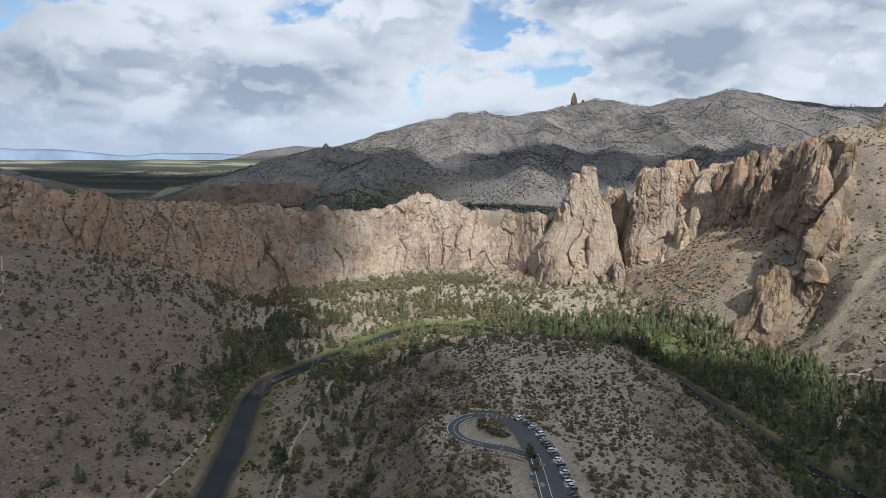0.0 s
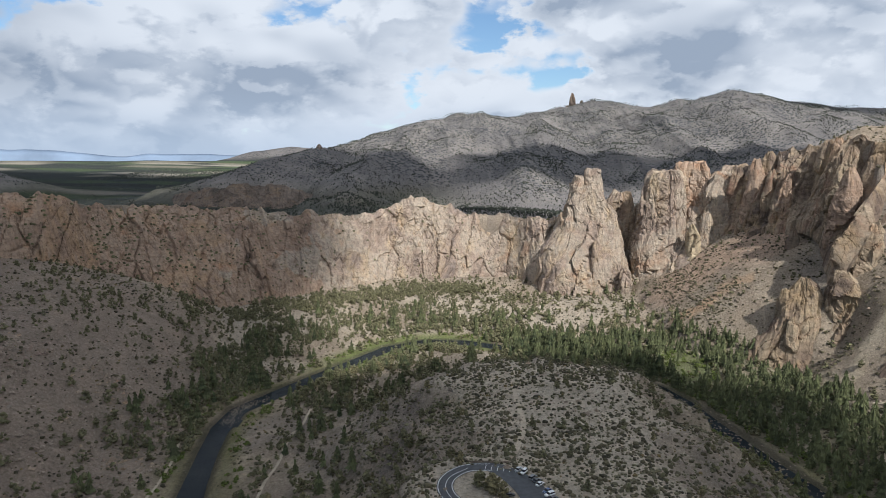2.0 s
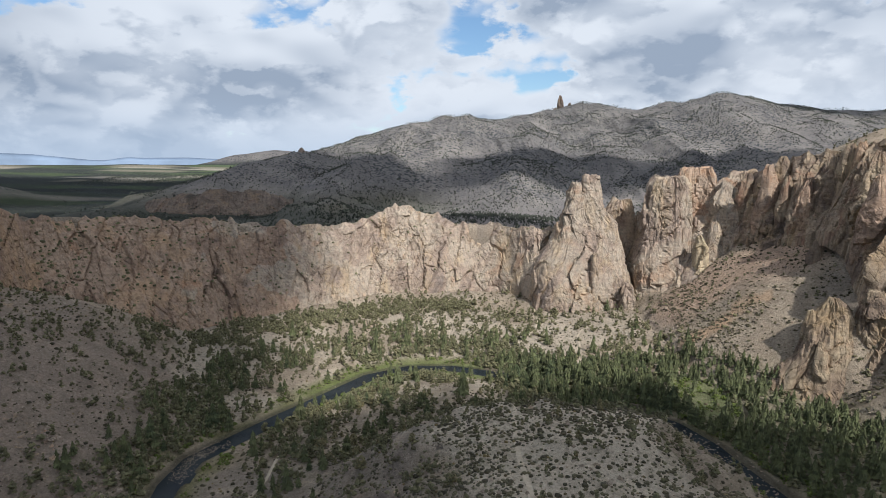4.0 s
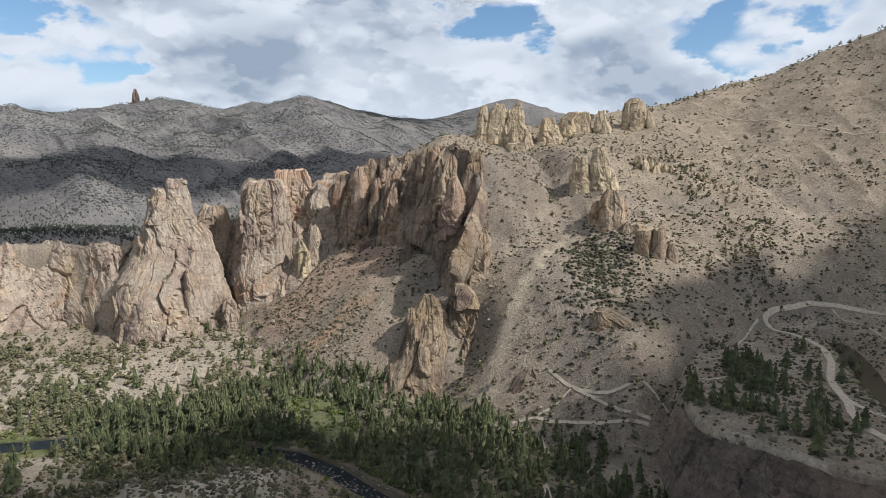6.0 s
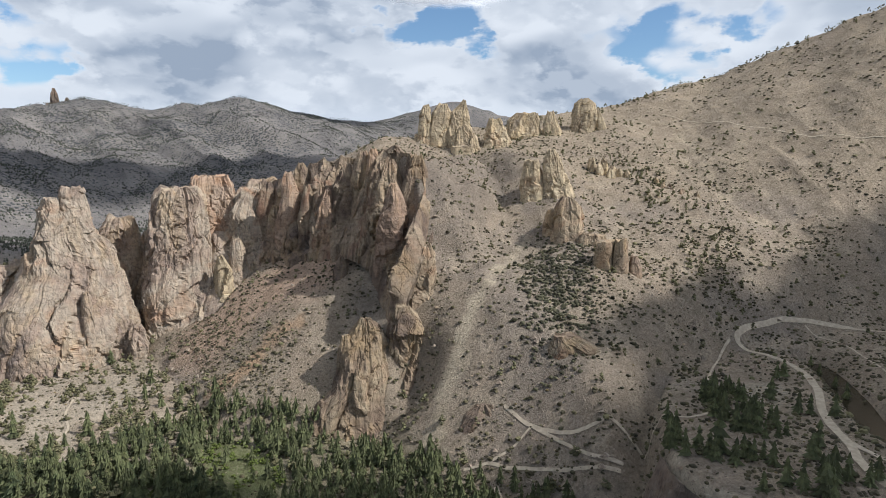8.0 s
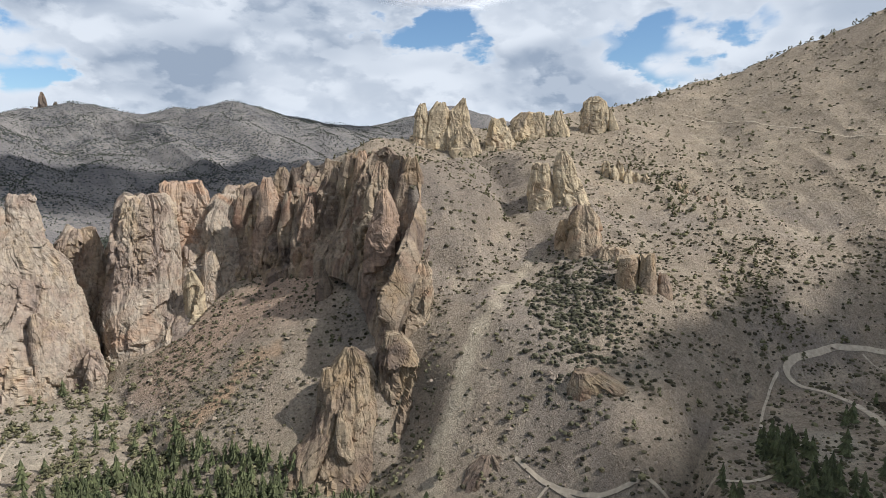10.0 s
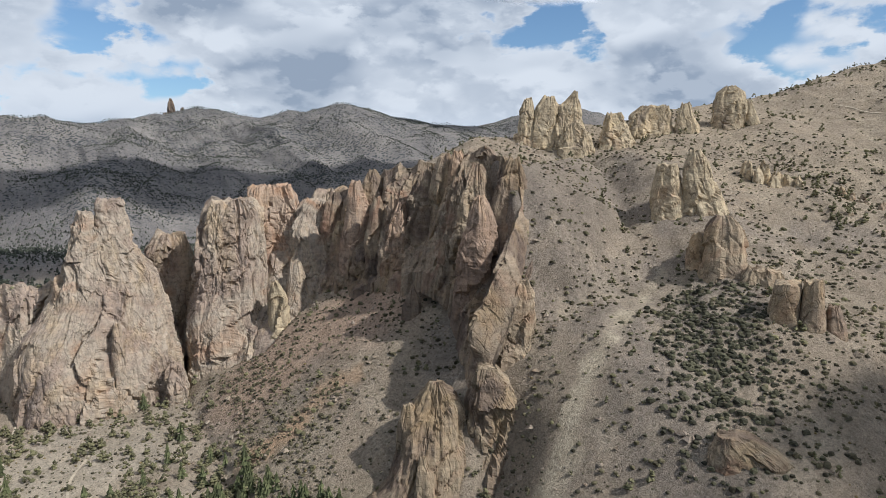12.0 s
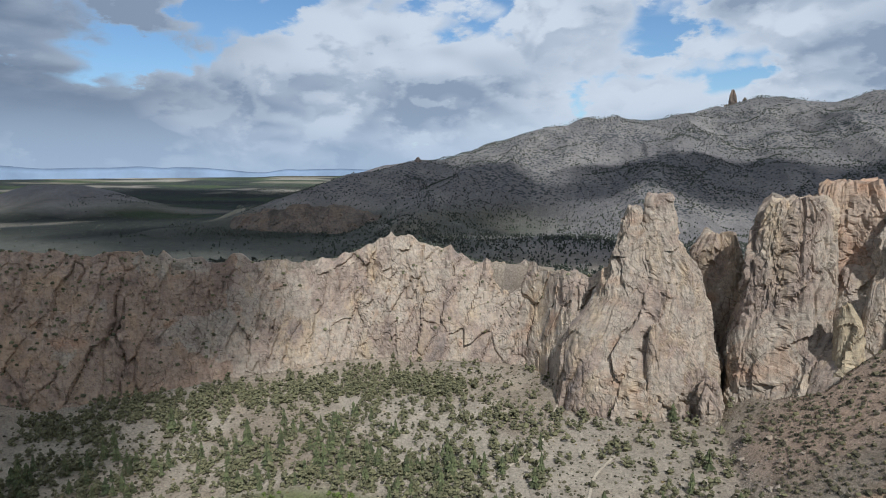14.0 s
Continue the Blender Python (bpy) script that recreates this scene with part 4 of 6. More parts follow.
def build_cliffs():
    wall = group_base("cliff_wall", (0, 0, 0), "long tan and pinkish welded tuff cliff wall above the talus", "cliff", kind="structure")
    part("rock_face", cliff_sheet("rock_face", WALL_FOOT, WALL_RIM, ROCK_WALL, 31, slant=0.3, butt=10, jag=5, block=1.3), wall, "tan rock face with diagonal cracks")
    me = wall.children[0].data
    me.materials.append(ROCK_RED)
    mid = np.empty(len(me.polygons) * 3, np.float32)
    me.polygons.foreach_get("center", mid)
    mid = mid.reshape(-1, 3)
    west = mid[:, 0] + 60 * fbm(mid[:, 0] / 40 + mid[:, 1] / 60, mid[:, 2] / 30, 37, 3) < -185
    me.polygons.foreach_set("material_index", west.astype(np.int32))
    rng = np.random.default_rng(44)
    slope = np.empty(len(me.polygons) * 3, np.float32)
    me.polygons.foreach_get("normal", slope)
    up = np.abs(slope.reshape(-1, 3)[:, 2])
    chance = smooth(up, 0.3, 0.62) * (0.006 + 0.035 * smooth(mid[:, 0], -120, -300))
    spots = mid[rng.uniform(0, 1, len(mid)) < chance]
    spots = spots[spots[:, 2] > 24]
    v, f = bushes(spots, rng.uniform(0.7, 2.0, len(spots)), rng.uniform(0.8, 1.2, len(spots)), rng)
    tagged(new("ledge_shrubs", mesh_from("ledge_shrubs", v, f, LEAF_JUNIPER, True)), "dark shrubs rooted on the ledges of the wall", "brush", kind="stuff")
    rise = group_base("cliff_rise", (0, 0, 0), "tan and grey-brown cliffs climbing to the mountain ridge", "cliff", kind="structure")
    part("rock_face", cliff_sheet("rock_face", RISE_FOOT[:6], RISE_RIM[:6], ROCK_WALL, 52, slant=0.05, butt=9, jag=7, lean=0.9), rise, "tan and rust coloured towers")
    part("rock_face", cliff_sheet("rock_face", RISE_FOOT[4:], RISE_RIM[4:], ROCK_CLIMB, 77, slant=0.1, butt=27, jag=7, block=1.6, lean=0.85), rise, "broken grey-brown rock face")
    rock_group("rock_spire", "tall tan rock spire with a blocky head above the valley", "spire", -3, [
        (196, 893, ROCK_WALL, [(12, -62, 58, 52, -60), (40, -60, 58, 47, -60), (60, -57, 56, 41, -55), (78, -51, 53, 33, -50), (90, -40, 49, 28, -45), (105, -30, 46, 22, -40), (124, -25, 42, 14, -38), (140, -20, 31, 8, -36), (160, -17, 23, 2, -33)]),
        (196, 893, ROCK_WALL, [(140, 0, 25, 5, -28), (165, 2, 23, 0, -26), (174, 4, 22, -3, -24), (181, 5, 20, -6, -22)]),
        (196, 893, ROCK_WALL, [(135, -20, 5, 7, -24), (155, -17, 4, 3, -22), (165, -14, 2, 0, -20), (171, -12, -2, -3, -16)]),
        (240, 842, ROCK_WALL, [(10, -13, 12, 9, -20), (36, -10, 11, 7, -16), (48, -7, 8, 4, -12), (56, -3, 4, 1, -8)]),
        (203, 850, ROCK_WALL, [(8, -9, 9, 8, -25), (50, -7, 7, 5, -22), (76, -5, 5, 1, -18), (90, -2, 2, -3, -12)]),
        (168, 862, ROCK_WALL, [(8, -10, 9, 6, -25), (44, -8, 7, 3, -22), (66, -5, 4, -2, -14), (74, -2, 2, -4, -10)]),
        (183, 858, ROCK_WALL, [(8, -8, 7, 6, -25), (52, -6, 5, 2, -22), (80, -3, 2, -4, -14)])], 101, jag=2.2)
    rock_group("rock_tower", "tan rock towers with rust coloured tops beside the gully", "spire", -17, [
        (297, 874, ROCK_WALL, [(25, -40, 40, 36, -40), (60, -42, 34, 33, -40), (78, -40, 30, 30, -40), (122, -31, 26, 20, -40), (156, -28, 22, 13, -38), (170, -24, 20, 9, -34), (178, -18, 15, 5, -28)]),
        (331, 884, ROCK_RUST, [(60, -22, 32, 16, -35), (150, -22, 26, 10, -30), (178, -20, 23, 6, -28), (188, -17, 18, 2, -24)]),
        (353, 860, ROCK_WALL, [(45, -28, 36, 30, -40), (107, -21, 37, 20, -40), (150, -15, 34, 12, -38), (168, -8, 32, 6, -34), (176, 0, 29, 2, -30)]),
        (388, 872, ROCK_WALL, [(80, -27, 26, 20, -30), (150, -26, 22, 8, -30), (176, -22, 16, 0, -28), (184, -17, 9, -4, -24)]),
        (315, 828, ROCK_PALE, [(48, -10, 14, 9, -20), (80, -8, 12, 6, -18), (100, -6, 8, 4, -14), (112, -3, 2, 1, -8)]),
        (334, 832, ROCK_WALL, [(48, -12, 14, 9, -24), (90, -9, 11, 5, -20), (112, -6, 8, 1, -16), (128, -3, 4, -3, -12)]),
        (278, 880, ROCK_WALL, [(30, -20, 18, 24, -20), (88, -12, 14, 18, -18), (120, -7, 9, 12, -14), (132, -3, 4, 8, -8)]),
        (255, 925, ROCK_WALL, [(50, -24, 22, 12, -25), (100, -20, 18, 6, -22), (134, -17, 15, 3, -20), (147, -12, 12, 0, -16)])], 131, jag=4.5, rough=1.15)
    rock_group("lower_pillar", "brown fluted pillars standing on the talus slope", "rock outcrop", -35.5, [
        (330, 615, ROCK_BUTTE, [(-4, -46, 32, 44, -25), (14, -42, 28, 38, -25), (30, -32, 22, 30, -22), (42, -20, 17, 22, -20), (58, -14, 14, 13, -20), (72, -11, 13, 6, -18), (82, -6, 10, 1, -14), (88, -2, 6, -2, -9)]),
        (297, 615, ROCK_BUTTE, [(-2, -14, 14, 14, -18), (18, -11, 12, 10, -16), (27, -8, 9, 5, -12), (33, -4, 5, 2, -8)]),
        (354, 598, ROCK_BUTTE, [(10, -20, 26, 28, -25), (36, -15, 20, 19, -25), (58, -12, 15, 9, -24), (76, -11, 12, 4, -20), (91, -8, 9, 0, -16), (97, -5, 5, -2, -12)]),
        (370, 606, ROCK_BUTTE, [(26, -24, 26, 24, -25), (56, -19, 21, 15, -24), (80, -14, 16, 6, -22), (96, -9, 10, 0, -16), (104, -4, 5, -3, -10)]),
        (318, 620, ROCK_BUTTE, [(10, -14, 12, 14, -18), (44, -10, 9, 9, -16), (64, -7, 7, 4, -12), (76, -3, 3, 0, -8)]),
        (313, 598, ROCK_BUTTE, [(2, -9, 10, 10, -18), (30, -7, 8, 6, -16), (48, -4, 5, 0, -12), (56, -2, 2, -3, -8)])], 161, jag=1.6, rough=1.15)
    rock_group("ridge_crag", "pale yellow crag of leaning fins on the ridge", "crag", -43.5, [
        (604, 806, ROCK_PALE, [(215, -54, -24, 10, -24), (240, -49, -26, 4, -20), (262, -46, -30, 0, -14), (273, -40, -33, -3, -9)]),
        (604, 806, ROCK_PALE, [(205, -36, -4, 14, -24), (245, -34, -6, 4, -20), (266, -29, -8, 0, -16), (275, -22, -11, -3, -11)]),
        (604, 806, ROCK_PALE, [(200, -14, 24, 18, -24), (240, -12, 20, 8, -20), (264, -8, 15, 1, -14), (273, 2, 13, -2, -10), (279, 8, 12, -3, -7)]),
        (596, 790, ROCK_PALE, [(196, -16, 30, 16, -20), (214, -12, 27, 11, -18), (234, -8, 20, 4, -14), (246, -4, 8, 0, -8)]),
        (606, 788, ROCK_PALE, [(205, 14, 54, 12, -22), (228, 18, 52, 6, -20), (246, 22, 44, 0, -14), (256, 26, 38, -3, -10)])], 191, "block", 2.5, 0.9)
    rock_group("ridge_crag", "blocky pale crag on the grassy ridge", "crag", -50, [
        (680, 770, ROCK_PALE, [(222, -18, 26, 12, -20), (240, -17, 26, 8, -18), (258, -15, 25, 2, -14), (266, -5, 22, -1, -10)]),
        (680, 770, ROCK_PALE, [(218, 26, 58, 14, -16), (236, 27, 54, 8, -14), (256, 28, 46, 2, -10), (268, 32, 41, -1, -7)])], 211, "block", 2.5, 0.9)
    rock_group("ridge_crag", "broken pale crag beside the grass slope", "crag", -55, [
        (745, 735, ROCK_PALE, [(240, -8, 28, 10, -16), (264, -6, 27, 5, -14), (280, -3, 24, 0, -10), (286, 5, 15, -2, -7)]),
        (745, 735, ROCK_PALE, [(214, 28, 52, 10, -12), (236, 26, 44, 6, -10), (258, 24, 36, 2, -8), (270, 25, 30, 0, -5)])], 219, "block", 2.2, 0.8)
    rock_group("spur_crag", "pale upright slab on the spur", "crag", -54, [
        (545, 608, ROCK_PALE, [(140, -16, 20, 12, -24), (165, -13, 18, 7, -22), (190, -12, 10, 2, -20), (206, -12, 5, -2, -16), (215, -9, -2, -4, -12)]),
        (538, 620, ROCK_PALE, [(150, -22, 6, 10, -20), (185, -20, 2, 4, -18), (205, -17, -4, 0, -12)])], 231, "slab", 1.8, 0.7)
    rock_group("spur_crag", "brown jointed crag on the spur", "crag", -56, [
        (500, 560, ROCK_BROWN, [(128, -14, 16, 12, -20), (150, -12, 13, 6, -18), (168, -9, 10, 1, -14), (173, -5, 5, -1, -9)]),
        (497, 548, ROCK_BROWN, [(120, -6, 30, 12, -20), (134, -3, 26, 7, -16), (144, 2, 22, 2, -12)]),
        (506, 566, ROCK_BROWN, [(130, -24, 0, 10, -18), (152, -20, -2, 4, -14), (162, -16, -5, 0, -10)])], 237, "block", 2.5, 0.9)
    rock_group("spur_crag", "square brown block above the talus", "crag", -61, [
        (486, 502, ROCK_BROWN, [(104, -20, -2, 8, -18), (124, -18, -3, 6, -16), (143, -17, -4, 3, -14)]),
        (487, 501, ROCK_BROWN, [(104, -8, 8, 8, -18), (124, -6, 7, 6, -16), (145, -5, 5, 3, -12)]),
        (490, 500, ROCK_BROWN, [(106, 3, 16, 6, -16), (122, 4, 13, 3, -14), (132, 5, 10, 0, -10)])], 241, "block", 1.6, 0.6)
    rock_group("low_crag", "yellowish jointed outcrop on the spur foot", "rock outcrop", -58, [
        (399, 475, ROCK_BUTTE, [(46, -23, 18, 12, -24), (62, -21, 16, 8, -22), (82, -19, 13, 2, -18), (90, -15, -2, -1, -12)]),
        (392, 453, ROCK_BUTTE, [(36, -17, 28, 10, -22), (50, -14, 24, 6, -20), (62, -12, 22, 1, -14), (67, -2, 14, -1, -9)])], 255, "ledge", 1.0, 0.55)
    rock_group("low_crag", "grey rounded hump beside the trail", "rock outcrop", -46, [
        (348, 509, ROCK_DARK, [(12, -24, 26, 16, -20), (30, -20, 22, 11, -18), (42, -11, 16, 5, -14), (48, -4, 6, 0, -8)])], 261, "hump", 1.2, 0.6)
    crag("spur_crag", "low broken crag on the bowl slope", [(640, 640, 212), (650, 622, 204), (662, 604, 196)], 7, (5, 9), ROCK_PALE, 244, 0.6)
    crag("spur_crag", "low broken crag in the bowl", [(668, 580, 186), (676, 560, 178), (684, 545, 176)], 6, (4, 8), ROCK_BROWN, 247, 0.6)
    rock_group("rib_crag", "pale grey leaning rib below the dark buttress", "crag", -40, [
        (378, 610, ROCK_BROWN, [(84, -14, 14, 10, -20), (110, -9, 14, 5, -18), (128, -3, 13, 1, -14), (138, 3, 10, -2, -9)]),
        (403, 636, ROCK_BROWN, [(110, -16, 14, 10, -22), (136, -11, 13, 5, -20), (156, -6, 11, 0, -16), (168, -2, 6, -3, -10)]),
        (419, 658, ROCK_CLIMB, [(140, -18, 14, 10, -22), (178, -13, 11, 4, -20), (198, -8, 8, 0, -16), (209, -3, 4, -3, -9)]),
        (366, 700, ROCK_DARK, [(86, -9, 9, 8, -12), (112, -6, 6, 3, -10), (122, -2, 2, -1, -6)])], 265, "rib", 3.0, 1.0)
    # ribs that stand out of the climbing face
    rng = np.random.default_rng(58)
    foot, _ = spline(RISE_FOOT[4:10], 60)
    rim, _ = spline(RISE_RIM[4:10], 60)
    ribs = []
    for k in range(15):
        i = int((k + rng.uniform(0.1, 0.9)) / 15 * 59)
        f = rng.uniform(0.12, 0.62)
        x, y, z = foot[i] + (rim[i] - foot[i]) * f
        top = min(z + rng.uniform(0.35, 0.75) * (rim[i][2] - foot[i][2]), rim[i][2] + 3)
        a, b = rng.uniform(6, 11), rng.uniform(5, 9)
        ribs.append((x, y, (ROCK_CLIMB, ROCK_BROWN, ROCK_RED, ROCK_CLIMB)[k % 4], [(z - 26, -1.5 * a, 1.5 * a, 1.5 * b, -18), (z + 0.4 * (top - z), -a, a, b, -18), (z + 0.8 * (top - z), -0.6 * a, 0.7 * a, 0.4 * b, -15), (top, -0.25 * a, 0.3 * a, -0.2 * b, -10)]))
    rock_group("rib_crag", "broken brown ribs standing out of the climbing cliff", "crag", -52, ribs, 271, "rib", 3.0, 1.2)
    far = group_base("far_spire", (0, 0, 0), "thumb-shaped rock pinnacle on the far skyline", "spire")
    part("pillar", tower_mesh("pillar", 722, 3515, 27, 26, 0, 430, 548, BASALT, 5, 0.75, 4.0), far)
    part("pillar", tower_mesh("pillar", 764, 3510, 20, 20, 0, 430, 510, BASALT, 8, 0.7, 4.0), far)
    part("pillar", tower_mesh("pillar", 690, 3500, 18, 16, 0, 430, 484, BASALT, 6, 0.7, 4.0), far)
    bluff = group_base("far_bluff", (0, 0, 0), "brown rock bluff at the end of the far spur", "cliff", kind="structure")
    part("rock_face", cliff_sheet("rock_face", [(-700, 1712, 70), (-640, 1690, 66), (-503, 1680, 62), (-400, 1692, 64), (-330, 1730, 70)], [(-705, 1750, 92), (-640, 1750, 108), (-520, 1750, 124), (-420, 1770, 122), (-335, 1790, 100)], BASALT, 311, step=4.0, butt=10, jag=5, block=1.6, cap=60), bluff)
    knob = group_base("far_crag", (0, 0, 0), "small dark rock tooth on the far skyline", "spire")
    part("pillar", tower_mesh("pillar", -439, 2458, 16, 14, 0, 205, 248, ROCK_FAR, 7, 0.5, 4.0), knob)
    bench = group_base("basalt_rim", (0, 0, 0), "dark basalt rim under the canal bench", "cliff", kind="structure")
    rim = [(x, y, 64.5) for x, y in BENCH[2:9]]
    foot = [(x - 9, y + (3 if i < 3 else 0), 36 if i else 46) for i, (x, y) in enumerate(BENCH[2:9])]
    part("rock_face", cliff_sheet("rock_face", foot, [(x, y, z) for x, y, z in rim], BASALT, 301, step=1.2, butt=1.6, jag=1.2, block=0.5, cap=6, sink=8), bench)


build_cliffs()


# ---------------------------------------------------------------- water
def ribbon(name, line, half, mat, z=None, lift=0.3, step=3.0, cross=3):
    p, length = spline(line, max(4, int(spline(line, 50)[1] / step)))
    t = np.gradient(p[:, :2], axis=0)
    t /= np.linalg.norm(t, axis=1)[:, None]
    nrm = np.stack([-t[:, 1], t[:, 0]], 1)
    hw = half if np.ndim(half) == 0 else np.interp(np.linspace(0, 1, len(p)), np.linspace(0, 1, len(half)), half)
    cols = []
    for q in np.linspace(-1, 1, cross):
        xy = p[:, :2] + nrm * (q * np.asarray(hw)).reshape(-1, 1)
        zz = np.full(len(p), z) if z is not None else ground(xy[:, 0], xy[:, 1]) + lift
        cols.append(np.column_stack([xy, zz]))
    P = np.stack(cols, 1)
    return mesh_from(name, P.reshape(-1, 3), grid_faces(len(p), cross), mat)


tagged(new("river", ribbon("river", RIVER, 12.0, WATER, 0.2)), "dark slow river bending round the mesa", "river", kind="structure")


# ---------------------------------------------------------------- added clouds that shade the ground
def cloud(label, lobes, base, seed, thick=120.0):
    """A broad unseen cumulus, added to shade the ground: lobes (x, y, half-widths) with ragged edges, a flat base and a
    lumpy top.
    """
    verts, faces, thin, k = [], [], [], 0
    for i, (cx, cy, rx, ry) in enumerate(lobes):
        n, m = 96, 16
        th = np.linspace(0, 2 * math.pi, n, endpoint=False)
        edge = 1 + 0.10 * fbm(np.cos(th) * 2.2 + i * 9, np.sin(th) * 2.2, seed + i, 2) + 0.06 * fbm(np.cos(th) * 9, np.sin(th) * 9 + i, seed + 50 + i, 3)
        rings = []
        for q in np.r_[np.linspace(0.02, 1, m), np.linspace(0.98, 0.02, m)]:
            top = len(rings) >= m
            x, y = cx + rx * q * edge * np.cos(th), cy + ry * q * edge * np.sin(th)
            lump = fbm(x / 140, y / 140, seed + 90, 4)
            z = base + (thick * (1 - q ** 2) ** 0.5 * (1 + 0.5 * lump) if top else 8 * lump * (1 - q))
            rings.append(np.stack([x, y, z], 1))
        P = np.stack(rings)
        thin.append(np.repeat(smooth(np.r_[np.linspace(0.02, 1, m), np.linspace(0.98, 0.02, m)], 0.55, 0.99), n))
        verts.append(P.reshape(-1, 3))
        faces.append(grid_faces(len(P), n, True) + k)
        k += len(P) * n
    me = mesh_from("cloud", np.concatenate(verts), np.concatenate(faces), SHADE_CLOUD)
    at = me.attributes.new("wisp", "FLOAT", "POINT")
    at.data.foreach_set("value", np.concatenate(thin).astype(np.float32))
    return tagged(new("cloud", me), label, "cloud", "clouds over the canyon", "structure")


def shade_cloud_material():
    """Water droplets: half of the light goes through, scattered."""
    mat, nt, bsdf = nodes_of("shade_cloud_white", 1.0, 0.0)
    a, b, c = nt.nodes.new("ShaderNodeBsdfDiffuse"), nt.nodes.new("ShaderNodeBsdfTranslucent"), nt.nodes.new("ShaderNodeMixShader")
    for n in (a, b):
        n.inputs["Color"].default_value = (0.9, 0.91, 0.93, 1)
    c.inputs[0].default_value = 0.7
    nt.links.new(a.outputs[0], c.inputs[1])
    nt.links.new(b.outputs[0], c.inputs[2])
    # clear towards the rims, so that the cast shade fades out softly
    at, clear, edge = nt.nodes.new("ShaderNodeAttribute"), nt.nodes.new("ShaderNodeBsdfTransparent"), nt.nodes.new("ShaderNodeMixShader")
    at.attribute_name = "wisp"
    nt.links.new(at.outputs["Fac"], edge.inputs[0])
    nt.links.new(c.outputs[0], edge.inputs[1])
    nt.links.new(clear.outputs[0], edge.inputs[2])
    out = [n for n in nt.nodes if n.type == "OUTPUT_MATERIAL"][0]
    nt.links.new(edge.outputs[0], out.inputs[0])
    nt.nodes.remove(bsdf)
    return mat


SHADE_CLOUD = shade_cloud_material()
# all three hang above the view and only throw shade on the land
cloud("broad unseen grey-white cumulus cloud added to shade the canyon mouth", SHADE_CLOUDS_NEAR, 880.0, 400)
cloud("long unseen grey-white cumulus cloud added to shade the western rim", SHADE_CLOUDS_WEST, 880.0, 430)
cloud("loose unseen cumulus cloud added to shade the far foothills", SHADE_CLOUDS_FAR, 1050.0, 460)


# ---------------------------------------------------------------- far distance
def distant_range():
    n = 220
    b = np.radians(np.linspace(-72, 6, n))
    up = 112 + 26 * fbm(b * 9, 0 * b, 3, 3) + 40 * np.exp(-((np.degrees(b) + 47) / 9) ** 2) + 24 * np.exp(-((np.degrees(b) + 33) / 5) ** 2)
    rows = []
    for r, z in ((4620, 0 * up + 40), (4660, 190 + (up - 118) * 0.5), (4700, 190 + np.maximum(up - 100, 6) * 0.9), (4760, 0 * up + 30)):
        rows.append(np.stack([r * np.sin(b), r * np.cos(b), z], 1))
    P = np.stack(rows)
    me = mesh_from("backdrop", P.reshape(-1, 3), grid_faces(4, n), HAZE_BLUE)
    return tagged(new("backdrop", me), "mountains on the horizon with blue haze in their colour", "mountains", kind="structure")


# the blue of the haze is put straight into the mountains' base colour
HAZE_BLUE = plain_material("distant_haze_blue", (0.22, 0.28, 0.37), 1.0, 0.0, 0.2, 0.004)
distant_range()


# ---------------------------------------------------------------- roads and trails
def lay(name, label, category, line, half, mat, lift=0.3, step=3.0, cross=3, kind="structure"):
    return tagged(new(name, ribbon(name, line, half, mat, None, lift, step, cross)), label, category, kind=kind)


